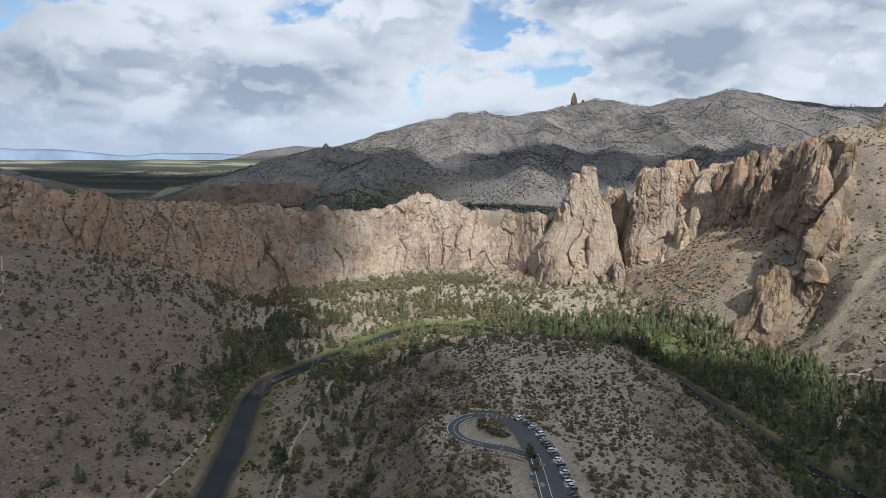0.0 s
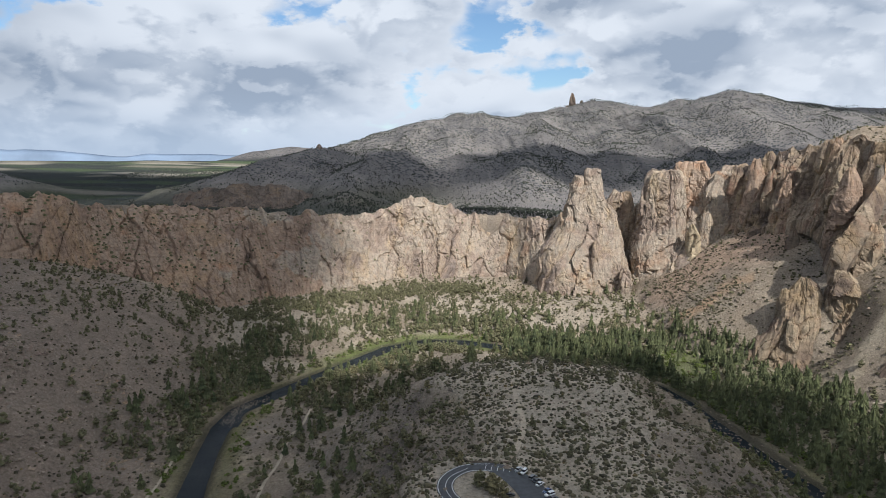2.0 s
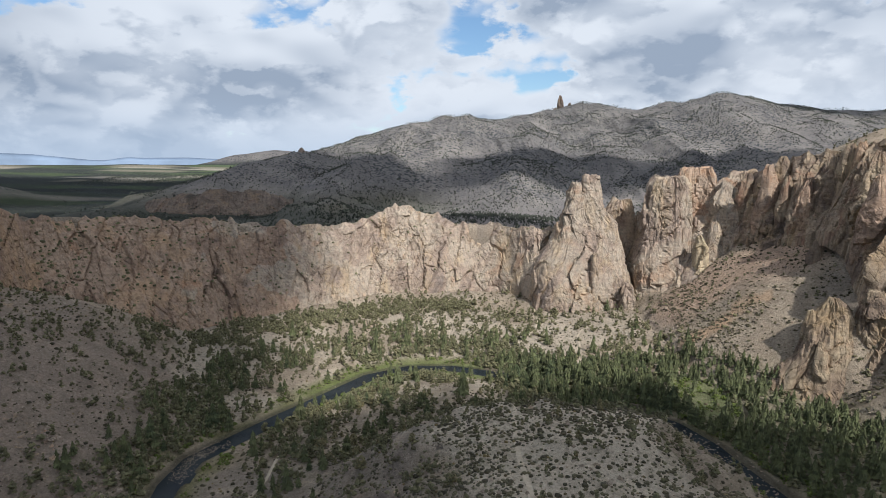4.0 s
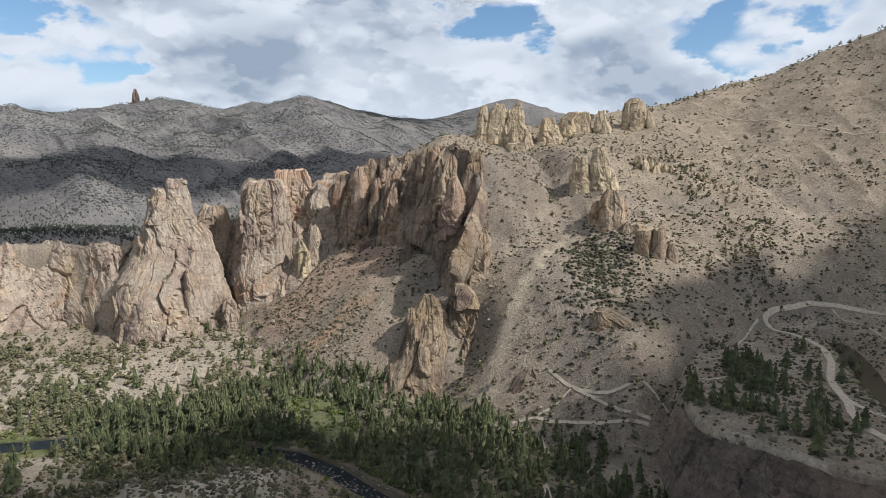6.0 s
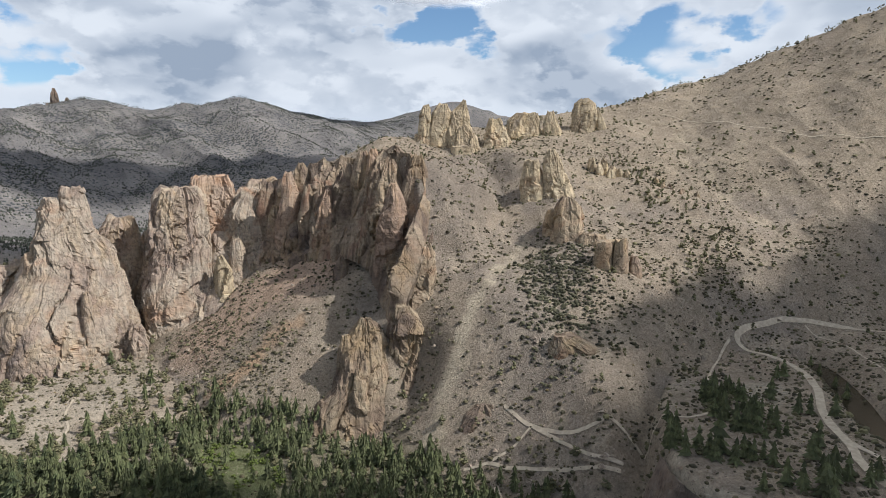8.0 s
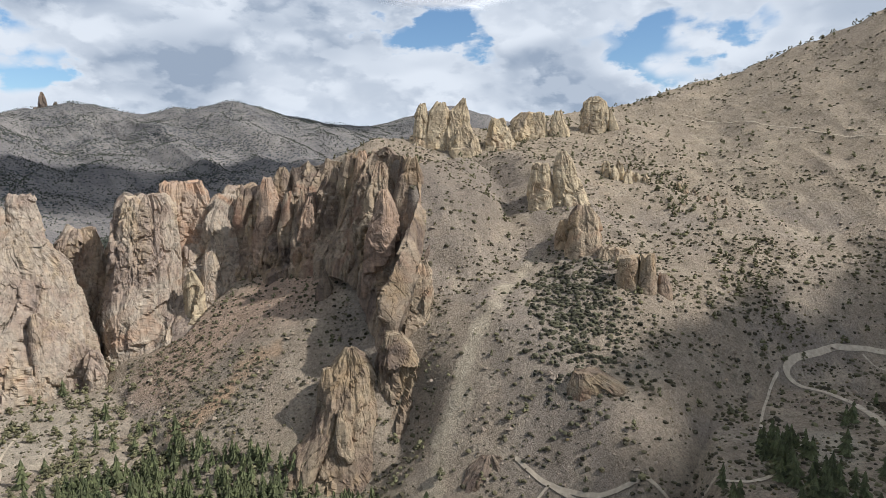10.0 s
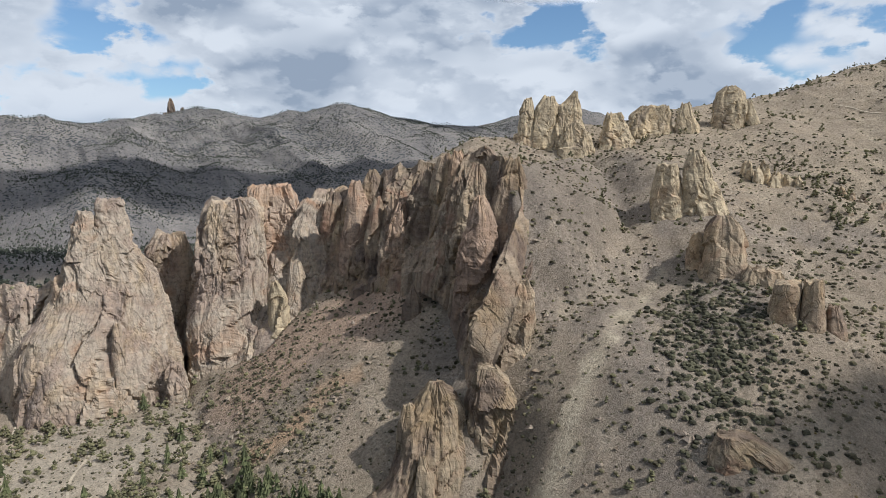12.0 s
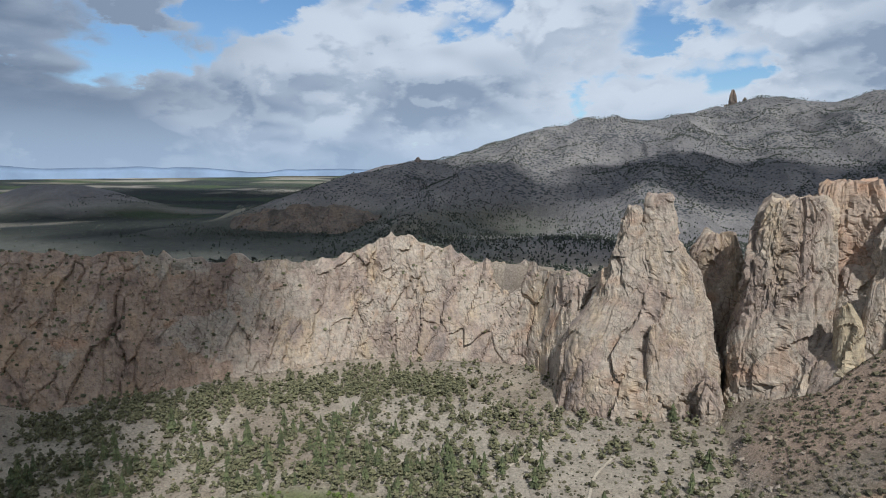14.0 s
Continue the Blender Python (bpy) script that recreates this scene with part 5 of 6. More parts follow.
def build_ways():
    lot = group_base("parking_lot", (0, 0, 0), "grey asphalt turnaround with white edge lines on the mesa", "parking lot", kind="structure")
    road = [(46, -150), (46, 60), (46, 150), (46.5, 230), (47, 262), (47, 280)]
    loop = [(47, 272), (46, 290), (44, 306), (37, 321), (28, 329), (17, 328), (9, 320), (7, 310), (11, 300), (21, 293), (33, 288), (45, 280)]
    part("carriageway", ribbon("carriageway", road, 6.3, ASPHALT, 54.22, cross=5), lot)
    part("carriageway", ribbon("carriageway", loop, [6.2, 6.6, 7.2, 6.5, 5.6, 3.8, 3.6, 3.6, 3.6, 3.6, 3.8, 4.5], ASPHALT, 54.27, cross=5, step=1.5), lot)
    def line(pts, off, half=0.16):
        p, _ = spline(pts, 60)
        t = np.gradient(p[:, :2], axis=0)
        t /= np.linalg.norm(t, axis=1)[:, None]
        q = p[:, :2] + np.stack([-t[:, 1], t[:, 0]], 1) * off
        part("edge_line", ribbon("edge_line", q, half, PAINT, 54.32, step=1.5, cross=2), lot)
    line(loop[4:], -3.0)
    line(loop[4:], 3.0)
    line(loop[5:10], 0.3, 0.12)
    line(road, 4.6)
    line(road, 0.4, 0.12)
    for i in range(7):
        part("stall_line", ribbon("stall_line", [(25 + i * 2.7, 326.5 - i * 0.5), (26 + i * 2.7, 331 - i * 0.5)], 0.1, PAINT, 54.34, step=1.5, cross=2), lot)
    lay("trail", "pale dusty footpath across the sagebrush mesa", "trail", [(62, 492), (55, 467), (50, 431), (49, 410), (49, 377), (42, 348), (35, 335)], 1.3, TRAIL)
    lay("trail", "pale footpath along the river bank", "trail", [(-171, 472), (-163, 431), (-160, 392), (-162, 358), (-164, 338), (-166, 280)], 0.8, TRAIL)
    lay("trail", "pale footpath on the flank of the mesa", "trail", [(-76, 575), (-89, 523), (-91, 481), (-95, 465), (-95, 434), (-97, 398), (-92, 352), (-88, 300)], 1.0, TRAIL)
    lay("trail", "pale footpath along the slope foot", "trail", [(356, 498), (355.5, 475), (360, 450), (376, 427), (381, 396), (401, 386), (428, 403)], 0.9, TRAIL, 0.55, 1.5)
    lay("trail", "pale footpath dropping from the hump", "trail", [(355.5, 475), (354.8, 457), (356, 431), (362, 415.5)], 0.8, TRAIL, 0.55, 1.5)
    lay("trail", "pale footpath behind the pines", "trail", [(331, 488.6), (342, 452.5), (350, 432), (359, 415)], 0.8, TRAIL, 0.55, 1.5)
    lay("trail", "pale footpath below the hump", "trail", [(355.5, 475), (342, 480), (331, 488.6), (322, 500)], 0.7, TRAIL, 0.55, 1.5)
    lay("trail", "pale footpath through the pines", "trail", [(325, 476), (311, 455), (292, 440), (278, 420)], 1.6, TRAIL, 0.55, 1.5)
    lay("trail", "pale sandy footpath in the valley", "trail", [(140, 876), (135, 860), (131, 817), (110, 775), (90, 752)], 0.8, TRAIL, 0.5, 1.5)
    lay("trail", "pale sandy footpath in the valley", "trail", [(180, 800), (165, 770), (160, 742), (140, 722)], 0.8, TRAIL, 0.5, 1.5)
    lay("trail", "pale footpath on the dry slope", "trail", [(-373, 536), (-352, 505), (-338, 484), (-325, 455), (-305, 431)], 0.55, TRAIL)
    lay("gravel_road", "pale gravel road along the canal bench", "road", GRAVEL, [1.0, 1.1, 1.3, 1.6, 1.9, 2.1, 2.2, 2.2, 2.2], TRAIL, 0.45, 2.0, 3)
    lay("gravel_road", "pale gravel road beside the canal", "road", [(403, 322), (396, 308), (390, 285), (382, 240)], 1.5, TRAIL, 0.45, 2.0, 3)
    lay("trail", "pale footpath above the canal", "trail", [(583, 401), (576, 373), (540, 344), (503, 321)], 0.6, TRAIL, 0.4)
    lay("trail", "pale footpath climbing beside the canal bench", "trail", [(428, 403), (460, 415), (499, 426), (517, 428)], 0.7, TRAIL, 0.4)
    lay("dirt_road", "narrow dirt road cut across the dry hillside", "road", [(869, 685), (859, 624), (837, 564), (822, 521), (813, 487), (816, 440), (828, 392), (840, 340)], 0.55, TRAIL, 0.7, 3.0, 3)
    tagged(new("canal", ribbon("canal", CANAL, [6, 9, 11, 11, 10, 9, 9, 9], MUDDY, 63.6)), "muddy brown irrigation canal", "canal", kind="structure")


MUDDY = plain_material("muddy_water", (0.05, 0.038, 0.022), 0.15, 0.2, 0.1, 0.05)
build_ways()


def stone_wall(label, line):
    """A low dry-stone wall of single blocks along a line."""
    base = group_base("stone_wall", (0, 0, 0), label, "stone wall")
    rng = np.random.default_rng(int(abs(line[0][0] * 7 + line[0][1])))
    p, length = spline(line, 200)
    s = np.linspace(0, length, 200)
    bm = bmesh.new()
    bmesh.ops.create_cube(bm, size=1.0)
    bmesh.ops.bevel(bm, geom=bm.edges[:], offset=0.12, segments=1, affect="EDGES")
    me = bpy.data.meshes.new("block")
    bm.to_mesh(me)
    bm.free()
    me.materials.append(STONE)
    x = 0.0
    while x < length:
        w = rng.uniform(0.9, 1.6)
        px, py = np.interp(x, s, p[:, 0]), np.interp(x, s, p[:, 1])
        qx, qy = np.interp(x + 0.5, s, p[:, 0]), np.interp(x + 0.5, s, p[:, 1])
        o = part("block", me, base)
        o.matrix_local = pose(px, py, gz(px, py) + 0.35, 0, 0, math.degrees(math.atan2(qy - py, qx - px + 1e-9)) + rng.uniform(-5, 5)) @ Matrix.Diagonal((w, 0.7, rng.uniform(0.7, 1.0), 1))
        x += w * 0.98
    return base


stone_wall("low dark stone wall along the lot edge", [(3, 372), (11, 353), (17, 336), (25, 334), (38, 334)])
stone_wall("low dark stone wall below the turnaround", [(-2, 288), (4, 286), (18, 285), (30, 281), (39, 276)])


# ---------------------------------------------------------------- cars
def loft(rings):
    n = len(rings[0])
    P = np.concatenate([np.asarray(r, float) for r in rings])
    return P, grid_faces(len(rings), n, True)


def car_body_mesh(name, length, width, height, mat, suv):
    """Body shell: rounded sections along the length."""
    rings = []
    h1 = height * 0.55
    for f, top, wid in ((-0.5, 0.55, 0.80), (-0.485, 0.85, 0.92), (-0.40, 0.98, 1.0), (0.0, 1.0, 1.0), (0.36, 0.92, 0.98), (0.47, 0.80, 0.92), (0.5, 0.55, 0.82)):
        w, z0, z1 = width / 2 * wid, 0.28, h1 * top + 0.1
        x = f * length
        rings.append([(x, -w, z0 + 0.12), (x, -w * 1.0, z1 * 0.75), (x, -w * 0.93, z1), (x, w * 0.93, z1), (x, w, z1 * 0.75), (x, w, z0 + 0.12), (x, w * 0.85, z0), (x, -w * 0.85, z0)])
    P, F = loft(rings)
    me = mesh_from(name, P, F, mat)
    bm = bmesh.new()
    bm.from_mesh(me)
    bmesh.ops.holes_fill(bm, edges=bm.edges[:])
    bm.to_mesh(me)
    bm.free()
    return me


def cabin_mesh(name, length, width, height, mat, suv, roof=False):
    a, b, c, d = (-0.46, -0.42, 0.10, 0.24) if suv else (-0.36, -0.22, 0.08, 0.24)
    z0, z1 = height * 0.55 + 0.02, height * (0.97 if not roof else 1.0)
    w0, w1 = width * 0.455, width * 0.38
    if roof:
        z0, w0 = height * 0.955, width * 0.40
        rings = [[(x * length, -w0, z0), (x * length, -w1, z1), (x * length, w1, z1), (x * length, w0, z0)] for x in (b - 0.01, b + 0.03, c - 0.03, c + 0.01)]
    else:
        rings = [[(a * length, -w0, z0), (a * length, -w0 * 0.98, z0 + 0.02), (a * length, w0 * 0.98, z0 + 0.02), (a * length, w0, z0)],
                 [(b * length, -w0, z0), (b * length, -w1, z1), (b * length, w1, z1), (b * length, w0, z0)],
                 [(c * length, -w0, z0), (c * length, -w1, z1), (c * length, w1, z1), (c * length, w0, z0)],
                 [(d * length, -w0, z0), (d * length, -w0 * 0.98, z0 + 0.02), (d * length, w0 * 0.98, z0 + 0.02), (d * length, w0, z0)]]
    P, F = loft(rings)
    me = mesh_from(name, P, F, mat, True)
    bm = bmesh.new()
    bm.from_mesh(me)
    bmesh.ops.holes_fill(bm, edges=bm.edges[:])
    bm.to_mesh(me)
    bm.free()
    return me


def disc_mesh(name, r, w, mat):
    bm = bmesh.new()
    bmesh.ops.create_cone(bm, cap_ends=True, segments=14, radius1=r, radius2=r, depth=w, matrix=Matrix.Rotation(math.pi / 2, 4, "X"))
    me = bpy.data.meshes.new(name)
    bm.to_mesh(me)
    bm.free()
    me.materials.append(mat)
    return me


GLASS = plain_material("car_glass", (0.015, 0.018, 0.02), 0.05, 0.6, 0.05)
RUBBER = plain_material("rubber", (0.02, 0.02, 0.02), 0.8, 0.2, 0.1)
ALLOY = plain_material("alloy", (0.45, 0.45, 0.46), 0.35, 0.5, 0.1, 2.0, 0.9)
LAMP_CLEAR = plain_material("lamp_clear", (0.7, 0.7, 0.7), 0.1, 0.5, 0.05)
LAMP_RED = plain_material("lamp_red", (0.35, 0.02, 0.015), 0.2, 0.5, 0.05)


def lamp_mesh(name, mat):
    bm = bmesh.new()
    bmesh.ops.create_cube(bm, size=1.0, matrix=Matrix.Diagonal((0.1, 0.36, 0.16, 1)))
    bmesh.ops.bevel(bm, geom=bm.edges[:], offset=0.03, segments=1, affect="EDGES")
    me = bpy.data.meshes.new(name)
    bm.to_mesh(me)
    bm.free()
    me.materials.append(mat)
    return me


def build_car(colour, word, suv):
    length, width, height = (4.75, 1.9, 1.75) if suv else (4.6, 1.82, 1.46)
    paint = plain_material("paint_" + word, colour, 0.3, 0.5, 0.04, 1.0, 0.0, 0.6)
    kind = "sport utility car" if suv else "sedan car"
    base = group_base("car", (0, 0, -500), f"parked {word} {kind} on the asphalt lot", "car", "cars in the lot")
    part("body", car_body_mesh("body", length, width, height, paint, suv), base)
    part("window_glass", cabin_mesh("window_glass", length, width, height, GLASS, suv), base, "dark tinted glass")
    part("roof", cabin_mesh("roof", length, width, height, paint, suv, True), base)
    tyre, rim = disc_mesh("tyre", 0.34, 0.22, RUBBER), disc_mesh("rim", 0.21, 0.24, ALLOY)
    for sx in (-0.31, 0.31):
        for sy in (-1, 1):
            w = part("tyre", tyre, base)
            w.location = (sx * length, sy * (width / 2 - 0.11), 0.34)
            part("rim", rim, w)
    for sy in (-0.66, 0.66):
        o = part("headlight", lamp_mesh("headlight", LAMP_CLEAR), base)
        o.location = (0.475 * length, sy * width / 2, 0.72)
        o = part("tail_light", lamp_mesh("tail_light", LAMP_RED), base)
        o.location = (-0.475 * length, sy * width / 2, 0.8)
    return base


def build_cars():
    rng = random.Random(5)
    kinds = [build_car(c, w, s) for c, w, s in (((0.75, 0.75, 0.74), "white", True), ((0.02, 0.02, 0.022), "black", True), ((0.45, 0.46, 0.47), "silver", False), ((0.05, 0.055, 0.06), "dark grey", False),
                                               ((0.05, 0.09, 0.2), "blue", False), ((0.16, 0.165, 0.17), "grey", True), ((0.7, 0.7, 0.7), "white", False), ((0.03, 0.04, 0.05), "black", False))]
    order = [0, 1, 3, 7, 1, 2, 0, 5, 3, 6, 4, 1, 2, 6, 7, 3, 0, 1, 5, 7, 2, 3, 0, 4, 1, 6, 3, 5, 7, 0, 2]
    row, length = spline([(55.5, 236), (55.5, 262), (54, 282), (51, 302), (46, 317), (39.5, 327)], 200)
    s = np.linspace(0, length, 200)
    used = set()
    for i, k in enumerate(order):
        d = 1.5 + i * 3.05
        if d > length or i in (24, 28):
            continue
        x, y = np.interp(d, s, row[:, 0]), np.interp(d, s, row[:, 1])
        x2, y2 = np.interp(d + 1, s, row[:, 0]), np.interp(d + 1, s, row[:, 1])
        a = math.degrees(math.atan2(y2 - y, x2 - x)) - 72 + rng.uniform(-3, 3)
        if rng.random() < 0.25:
            a += 180
        m = pose(x + rng.uniform(-0.3, 0.3), y, 54.28, 0, 0, a)
        if k in used:
            copy_thing(kinds[k], m)
        else:
            kinds[k].matrix_basis = m
            used.add(k)
    for k, x, y, a in ((5, 40.2, 262, 88), (3, 40.6, 254, 90), (1, 33.5, 303.5, 20)):
        copy_thing(kinds[k], pose(x, y, 54.28, 0, 0, a))


build_cars()


# ---------------------------------------------------------------- plants
OCTA_V = np.array([(1, 0, 0), (-1, 0, 0), (0, 1, 0), (0, -1, 0), (0, 0, 1), (0, 0, -1)], float)
OCTA_F = np.array([(0, 2, 4), (2, 1, 4), (1, 3, 4), (3, 0, 4), (2, 0, 5), (1, 2, 5), (3, 1, 5), (0, 3, 5)])


def clumps(centres, radii, squash, rng, jitter=0.35):
    """Many ragged little tufts in one array: centres (n, 3), radii (n,)."""
    n = len(centres)
    v = OCTA_V[None] * (1 + rng.uniform(-jitter, jitter, (n, 6, 1)))
    a = rng.uniform(0, 2 * math.pi, n)
    c, s = np.cos(a)[:, None], np.sin(a)[:, None]
    x, y = v[:, :, 0] * c - v[:, :, 1] * s, v[:, :, 0] * s + v[:, :, 1] * c
    v = np.stack([x + 0.25 * v[:, :, 2] * rng.uniform(-1, 1, (n, 1)), y, v[:, :, 2] * np.asarray(squash).reshape(-1, 1)], -1)
    v = v * np.asarray(radii).reshape(-1, 1, 1) + np.asarray(centres)[:, None]
    f = OCTA_F[None] + (np.arange(n) * 6)[:, None, None]
    return v.reshape(-1, 3), f.reshape(-1, 3)


def whorls(base, high, wide, tiers, rng, points=7):
    """Conifer crowns of drooping ragged tiers of boughs: feet (n, 3), heights and half-widths (n,)."""
    n, V, F, k = len(base), [], [], 0
    for t in range(tiers):
        f = (t + rng.uniform(-0.2, 0.2, n)) / tiers
        z0 = (0.12 + 0.80 * f) * high
        r = wide * (1 - f) ** 0.8 * rng.uniform(0.75, 1.2, n) + 0.03 * high
        a = np.arange(2 * points)[None] * math.pi / points + rng.uniform(0, 6.28, (n, 1))
        q = np.where(np.arange(2 * points) % 2 == 0, 1.0, 0.55)[None] * rng.uniform(0.6, 1.25, (n, 2 * points)) * r[:, None]
        z = z0[:, None] - 0.22 * q + rng.uniform(-0.025, 0.025, (n, 2 * points)) * high[:, None]
        ring = np.stack([q * np.cos(a), q * np.sin(a), z], -1)
        apex = np.stack([0.1 * r * rng.uniform(-1, 1, n), 0.1 * r * rng.uniform(-1, 1, n), z0 + (1.5 / tiers) * high * 0.8], -1)[:, None]
        V.append((np.concatenate([ring, apex], 1) + base[:, None]).reshape(-1, 3))
        m = 2 * points
        F.append((np.array([(i, (i + 1) % m, m) for i in range(m)])[None] + (np.arange(n) * (m + 1))[:, None, None]).reshape(-1, 3) + k)
        k += n * (m + 1)
    return np.concatenate(V), np.concatenate(F)


def crown_points(kind, n, rng):
    """Tufts of a crown one metre high: centres and radii."""
    if kind == "juniper":
        f = rng.uniform(0, 1, n)
        r = 0.35 * np.minimum(1, f * 4 + 0.55) * (1 - f) ** 0.55 + 0.02
        rr = r * np.sqrt(rng.uniform(0.15, 1.1, n))
        size = (0.08 + 0.07 * rng.uniform(0, 1, n) * (1.1 - f)) * (70 / max(n, 10)) ** 0.35
        z = 0.06 + 0.88 * f
    else:
        f = rng.uniform(0, 1, n)
        rr = 0.5 * np.sqrt(rng.uniform(0.0, 1.0, n)) * np.sin(np.clip(f * 0.8 + 0.25, 0, 1) * math.pi) ** 0.5
        size = 0.10 + 0.08 * rng.uniform(0, 1, n)
        z = 0.1 + 0.75 * f
    a = rng.uniform(0, 2 * math.pi, n)
    lobes = 1 + 0.25 * np.sin(a * 3 + rng.uniform(0, 6)) + 0.15 * np.sin(a * 5 + 7 * f)
    return np.stack([rr * lobes * np.cos(a), rr * lobes * np.sin(a), z], 1), size


def trunk_mesh(kind, rng):
    n, rings = 7, []
    top, wide = (0.9, 0.018) if kind == "pine" else (0.62, 0.04)
    th = np.linspace(0, 2 * math.pi, n, endpoint=False)
    bend = rng.uniform(-0.05, 0.05, 2) * (0.3 if kind == "pine" else 1)
    for f in np.linspace(0, 1, 6):
        r = wide * (1 - 0.8 * f) * (1 + 0.5 * (f == 0))
        rings.append(np.stack([r * np.cos(th) + bend[0] * f, r * np.sin(th) + bend[1] * f, 0 * th + top * f - 0.03], 1))
    P = np.concatenate(rings)
    F = grid_faces(6, n, True)
    V, Q = [P], [F]
    k = len(P)
    for i in range(5):
        a, f = rng.uniform(0, 6.28), rng.uniform(0.25, 0.8)
        p0 = np.array((bend[0] * f, bend[1] * f, top * f))
        reach = 0.16 if kind != "pine" else 0.1
        p1 = p0 + np.array((reach * math.cos(a), reach * math.sin(a), 0.12))
        ring = [p + wide * w * np.stack([np.cos(th[::2]), np.sin(th[::2]), 0 * th[::2]], 1) for p, w in ((p0, 0.45), (p1, 0.12))]
        V.append(np.concatenate(ring))
        Q.append(grid_faces(2, len(th[::2]), True) + k)
        k += 2 * len(th[::2])
    return mesh_from("trunk", np.concatenate(V), np.concatenate(Q), BARK)


def crown_mesh(kind, n, mat, rng):
    if kind == "pine":
        v, f = whorls(np.zeros((1, 3)), np.ones(1), np.full(1, rng.uniform(0.26, 0.34)), 9, rng, 9)
    else:
        c, r = crown_points(kind, n, rng)
        v, f = clumps(c, r, rng.uniform(0.55, 1.1, n), rng)
    return mesh_from("crown", v, f, mat, True)


LABELS = {"juniper": ("olive green juniper tree with a ragged rounded crown", "juniper"), "pine": ("tall dark green conifer near the river", "conifer"), "willow": ("bright green willow bush on the river bank", "bush")}
LEAVES = {"juniper": LEAF_JUNIPER, "pine": LEAF_PINE, "willow": LEAF_WILLOW}


def make_tree(kind, rng, n):
    label, cat = LABELS[kind]
    base = group_base(kind + "_tree" if kind != "willow" else "willow_bush", (0, 0, -600), label, cat, kind + " trees")
    part("trunk", trunk_mesh(kind, rng), base)
    part("crown", crown_mesh(kind, n, LEAVES[kind], rng), base)
    return base


def wooded(x, y, z):
    """How thickly trees stand, 0 to 1."""
    dr, sr, _ = along(x, y, RIVER)
    df, sf, _ = along(x, y, WALL_FOOT)
    patch = smooth(fbm(x / 42, y / 42, 510, 3), -0.45, 0.55)
    w = np.zeros_like(x)
    valley = (sf < 0) & (y > 560) & (x < 262) & (x > -330) & (z < 46)
    w = np.where(valley, (0.24 + 0.55 * smooth(dr, 120, 25)) * (0.25 + patch), w)
    w = np.where(valley & (x > 120) & (y < 700), 0.6, w)
    w = np.where(valley & (df < 26), w * 0.35, w)
    w = np.where(valley & (dr < 34) & (y > 590) & (x > 60), np.maximum(w, 0.8), w)
    w = np.where(valley & (dr < 30) & (y > 610) & (x < 60), 0.12, w)
    bankside = (sr < 0) & (dr < 34) & (y > 585) & (x > 75) & (x < 215)
    band, _, _ = along(x, y, [(-190, 780), (-120, 830), (-40, 880), (40, 890)])
    w = np.where(valley, np.maximum(w, 0.85 * smooth(band, 34, 12)), w)
    dk, sk, _ = along(x, y, FOOT)
    east = (x > 205) & (x < 345) & (y > 300) & (y < 668) & ((sk < 0) | (dk < 5))
    w = np.where(east, 0.26 + 0.34 * patch, w)
    w = np.where((np.hypot((x - 230) / 22, (y - 612) / 36) < 1), 0.04, w)
    west = (x < -156) & (y < 760) & (sf < 0) & (x > -380)
    w = np.where(west, 0.85 * smooth(z, 34, 5) * smooth(y, 420, 480) * (0.3 + patch) + 0.05 + 0.26 * patch * smooth(z, 120, 70) * smooth(y, 400, 540), w)
    mesa = (x > -110) & (x < 205) & (y < 600) & (y > 200) & ~east & (dr > 22)
    w = np.where(mesa, np.where(z > 50, 0.055 + 0.10 * smooth(y, 400, 500) * patch, 0.10 + 0.10 * patch), w)
    w = np.where(mesa & (y > 500) & (z < 50), 0.34, w)
    mount = (x > 300) & (sf < 0) & ~east
    gully, _, _ = along(x, y, [(540, 440), (600, 500), (660, 570), (700, 640)])
    w = np.where(mount, 0.02 + 0.16 * smooth(gully, 34, 10) + 0.02 * (z > 250), w)
    bench = (x > 317) & (x < 600) & (y < 420) & (z < 90)
    clump = smooth(along(x, y, [(422, 392), (400, 372), (392, 356)])[0], 15, 7) + smooth(along(x, y, [(352, 350), (344, 364), (346, 382)])[0], 13, 6) + 0.2 * smooth(along(x, y, [(324, 310), (345, 312), (362, 330)])[0], 14, 8)
    w = np.where(bench, 0.025 + 0.6 * np.clip(clump, 0, 1), w)
    w = np.where(bankside, 0.9, w)
    w = np.where((along(x, y, LOT)[0] < 16) & (np.hypot(x - 27, y - 309) > 9), 0.0, w)
    return np.where(dr < 11.5, 0, w)


def scatter(n, box, weight, rng):
    x, y = rng.uniform(box[0], box[1], n), rng.uniform(box[2], box[3], n)
    z = ground(x, y)
    keep = rng.uniform(0, 1, n) < weight(x, y, z)
    return x[keep], y[keep], z[keep]


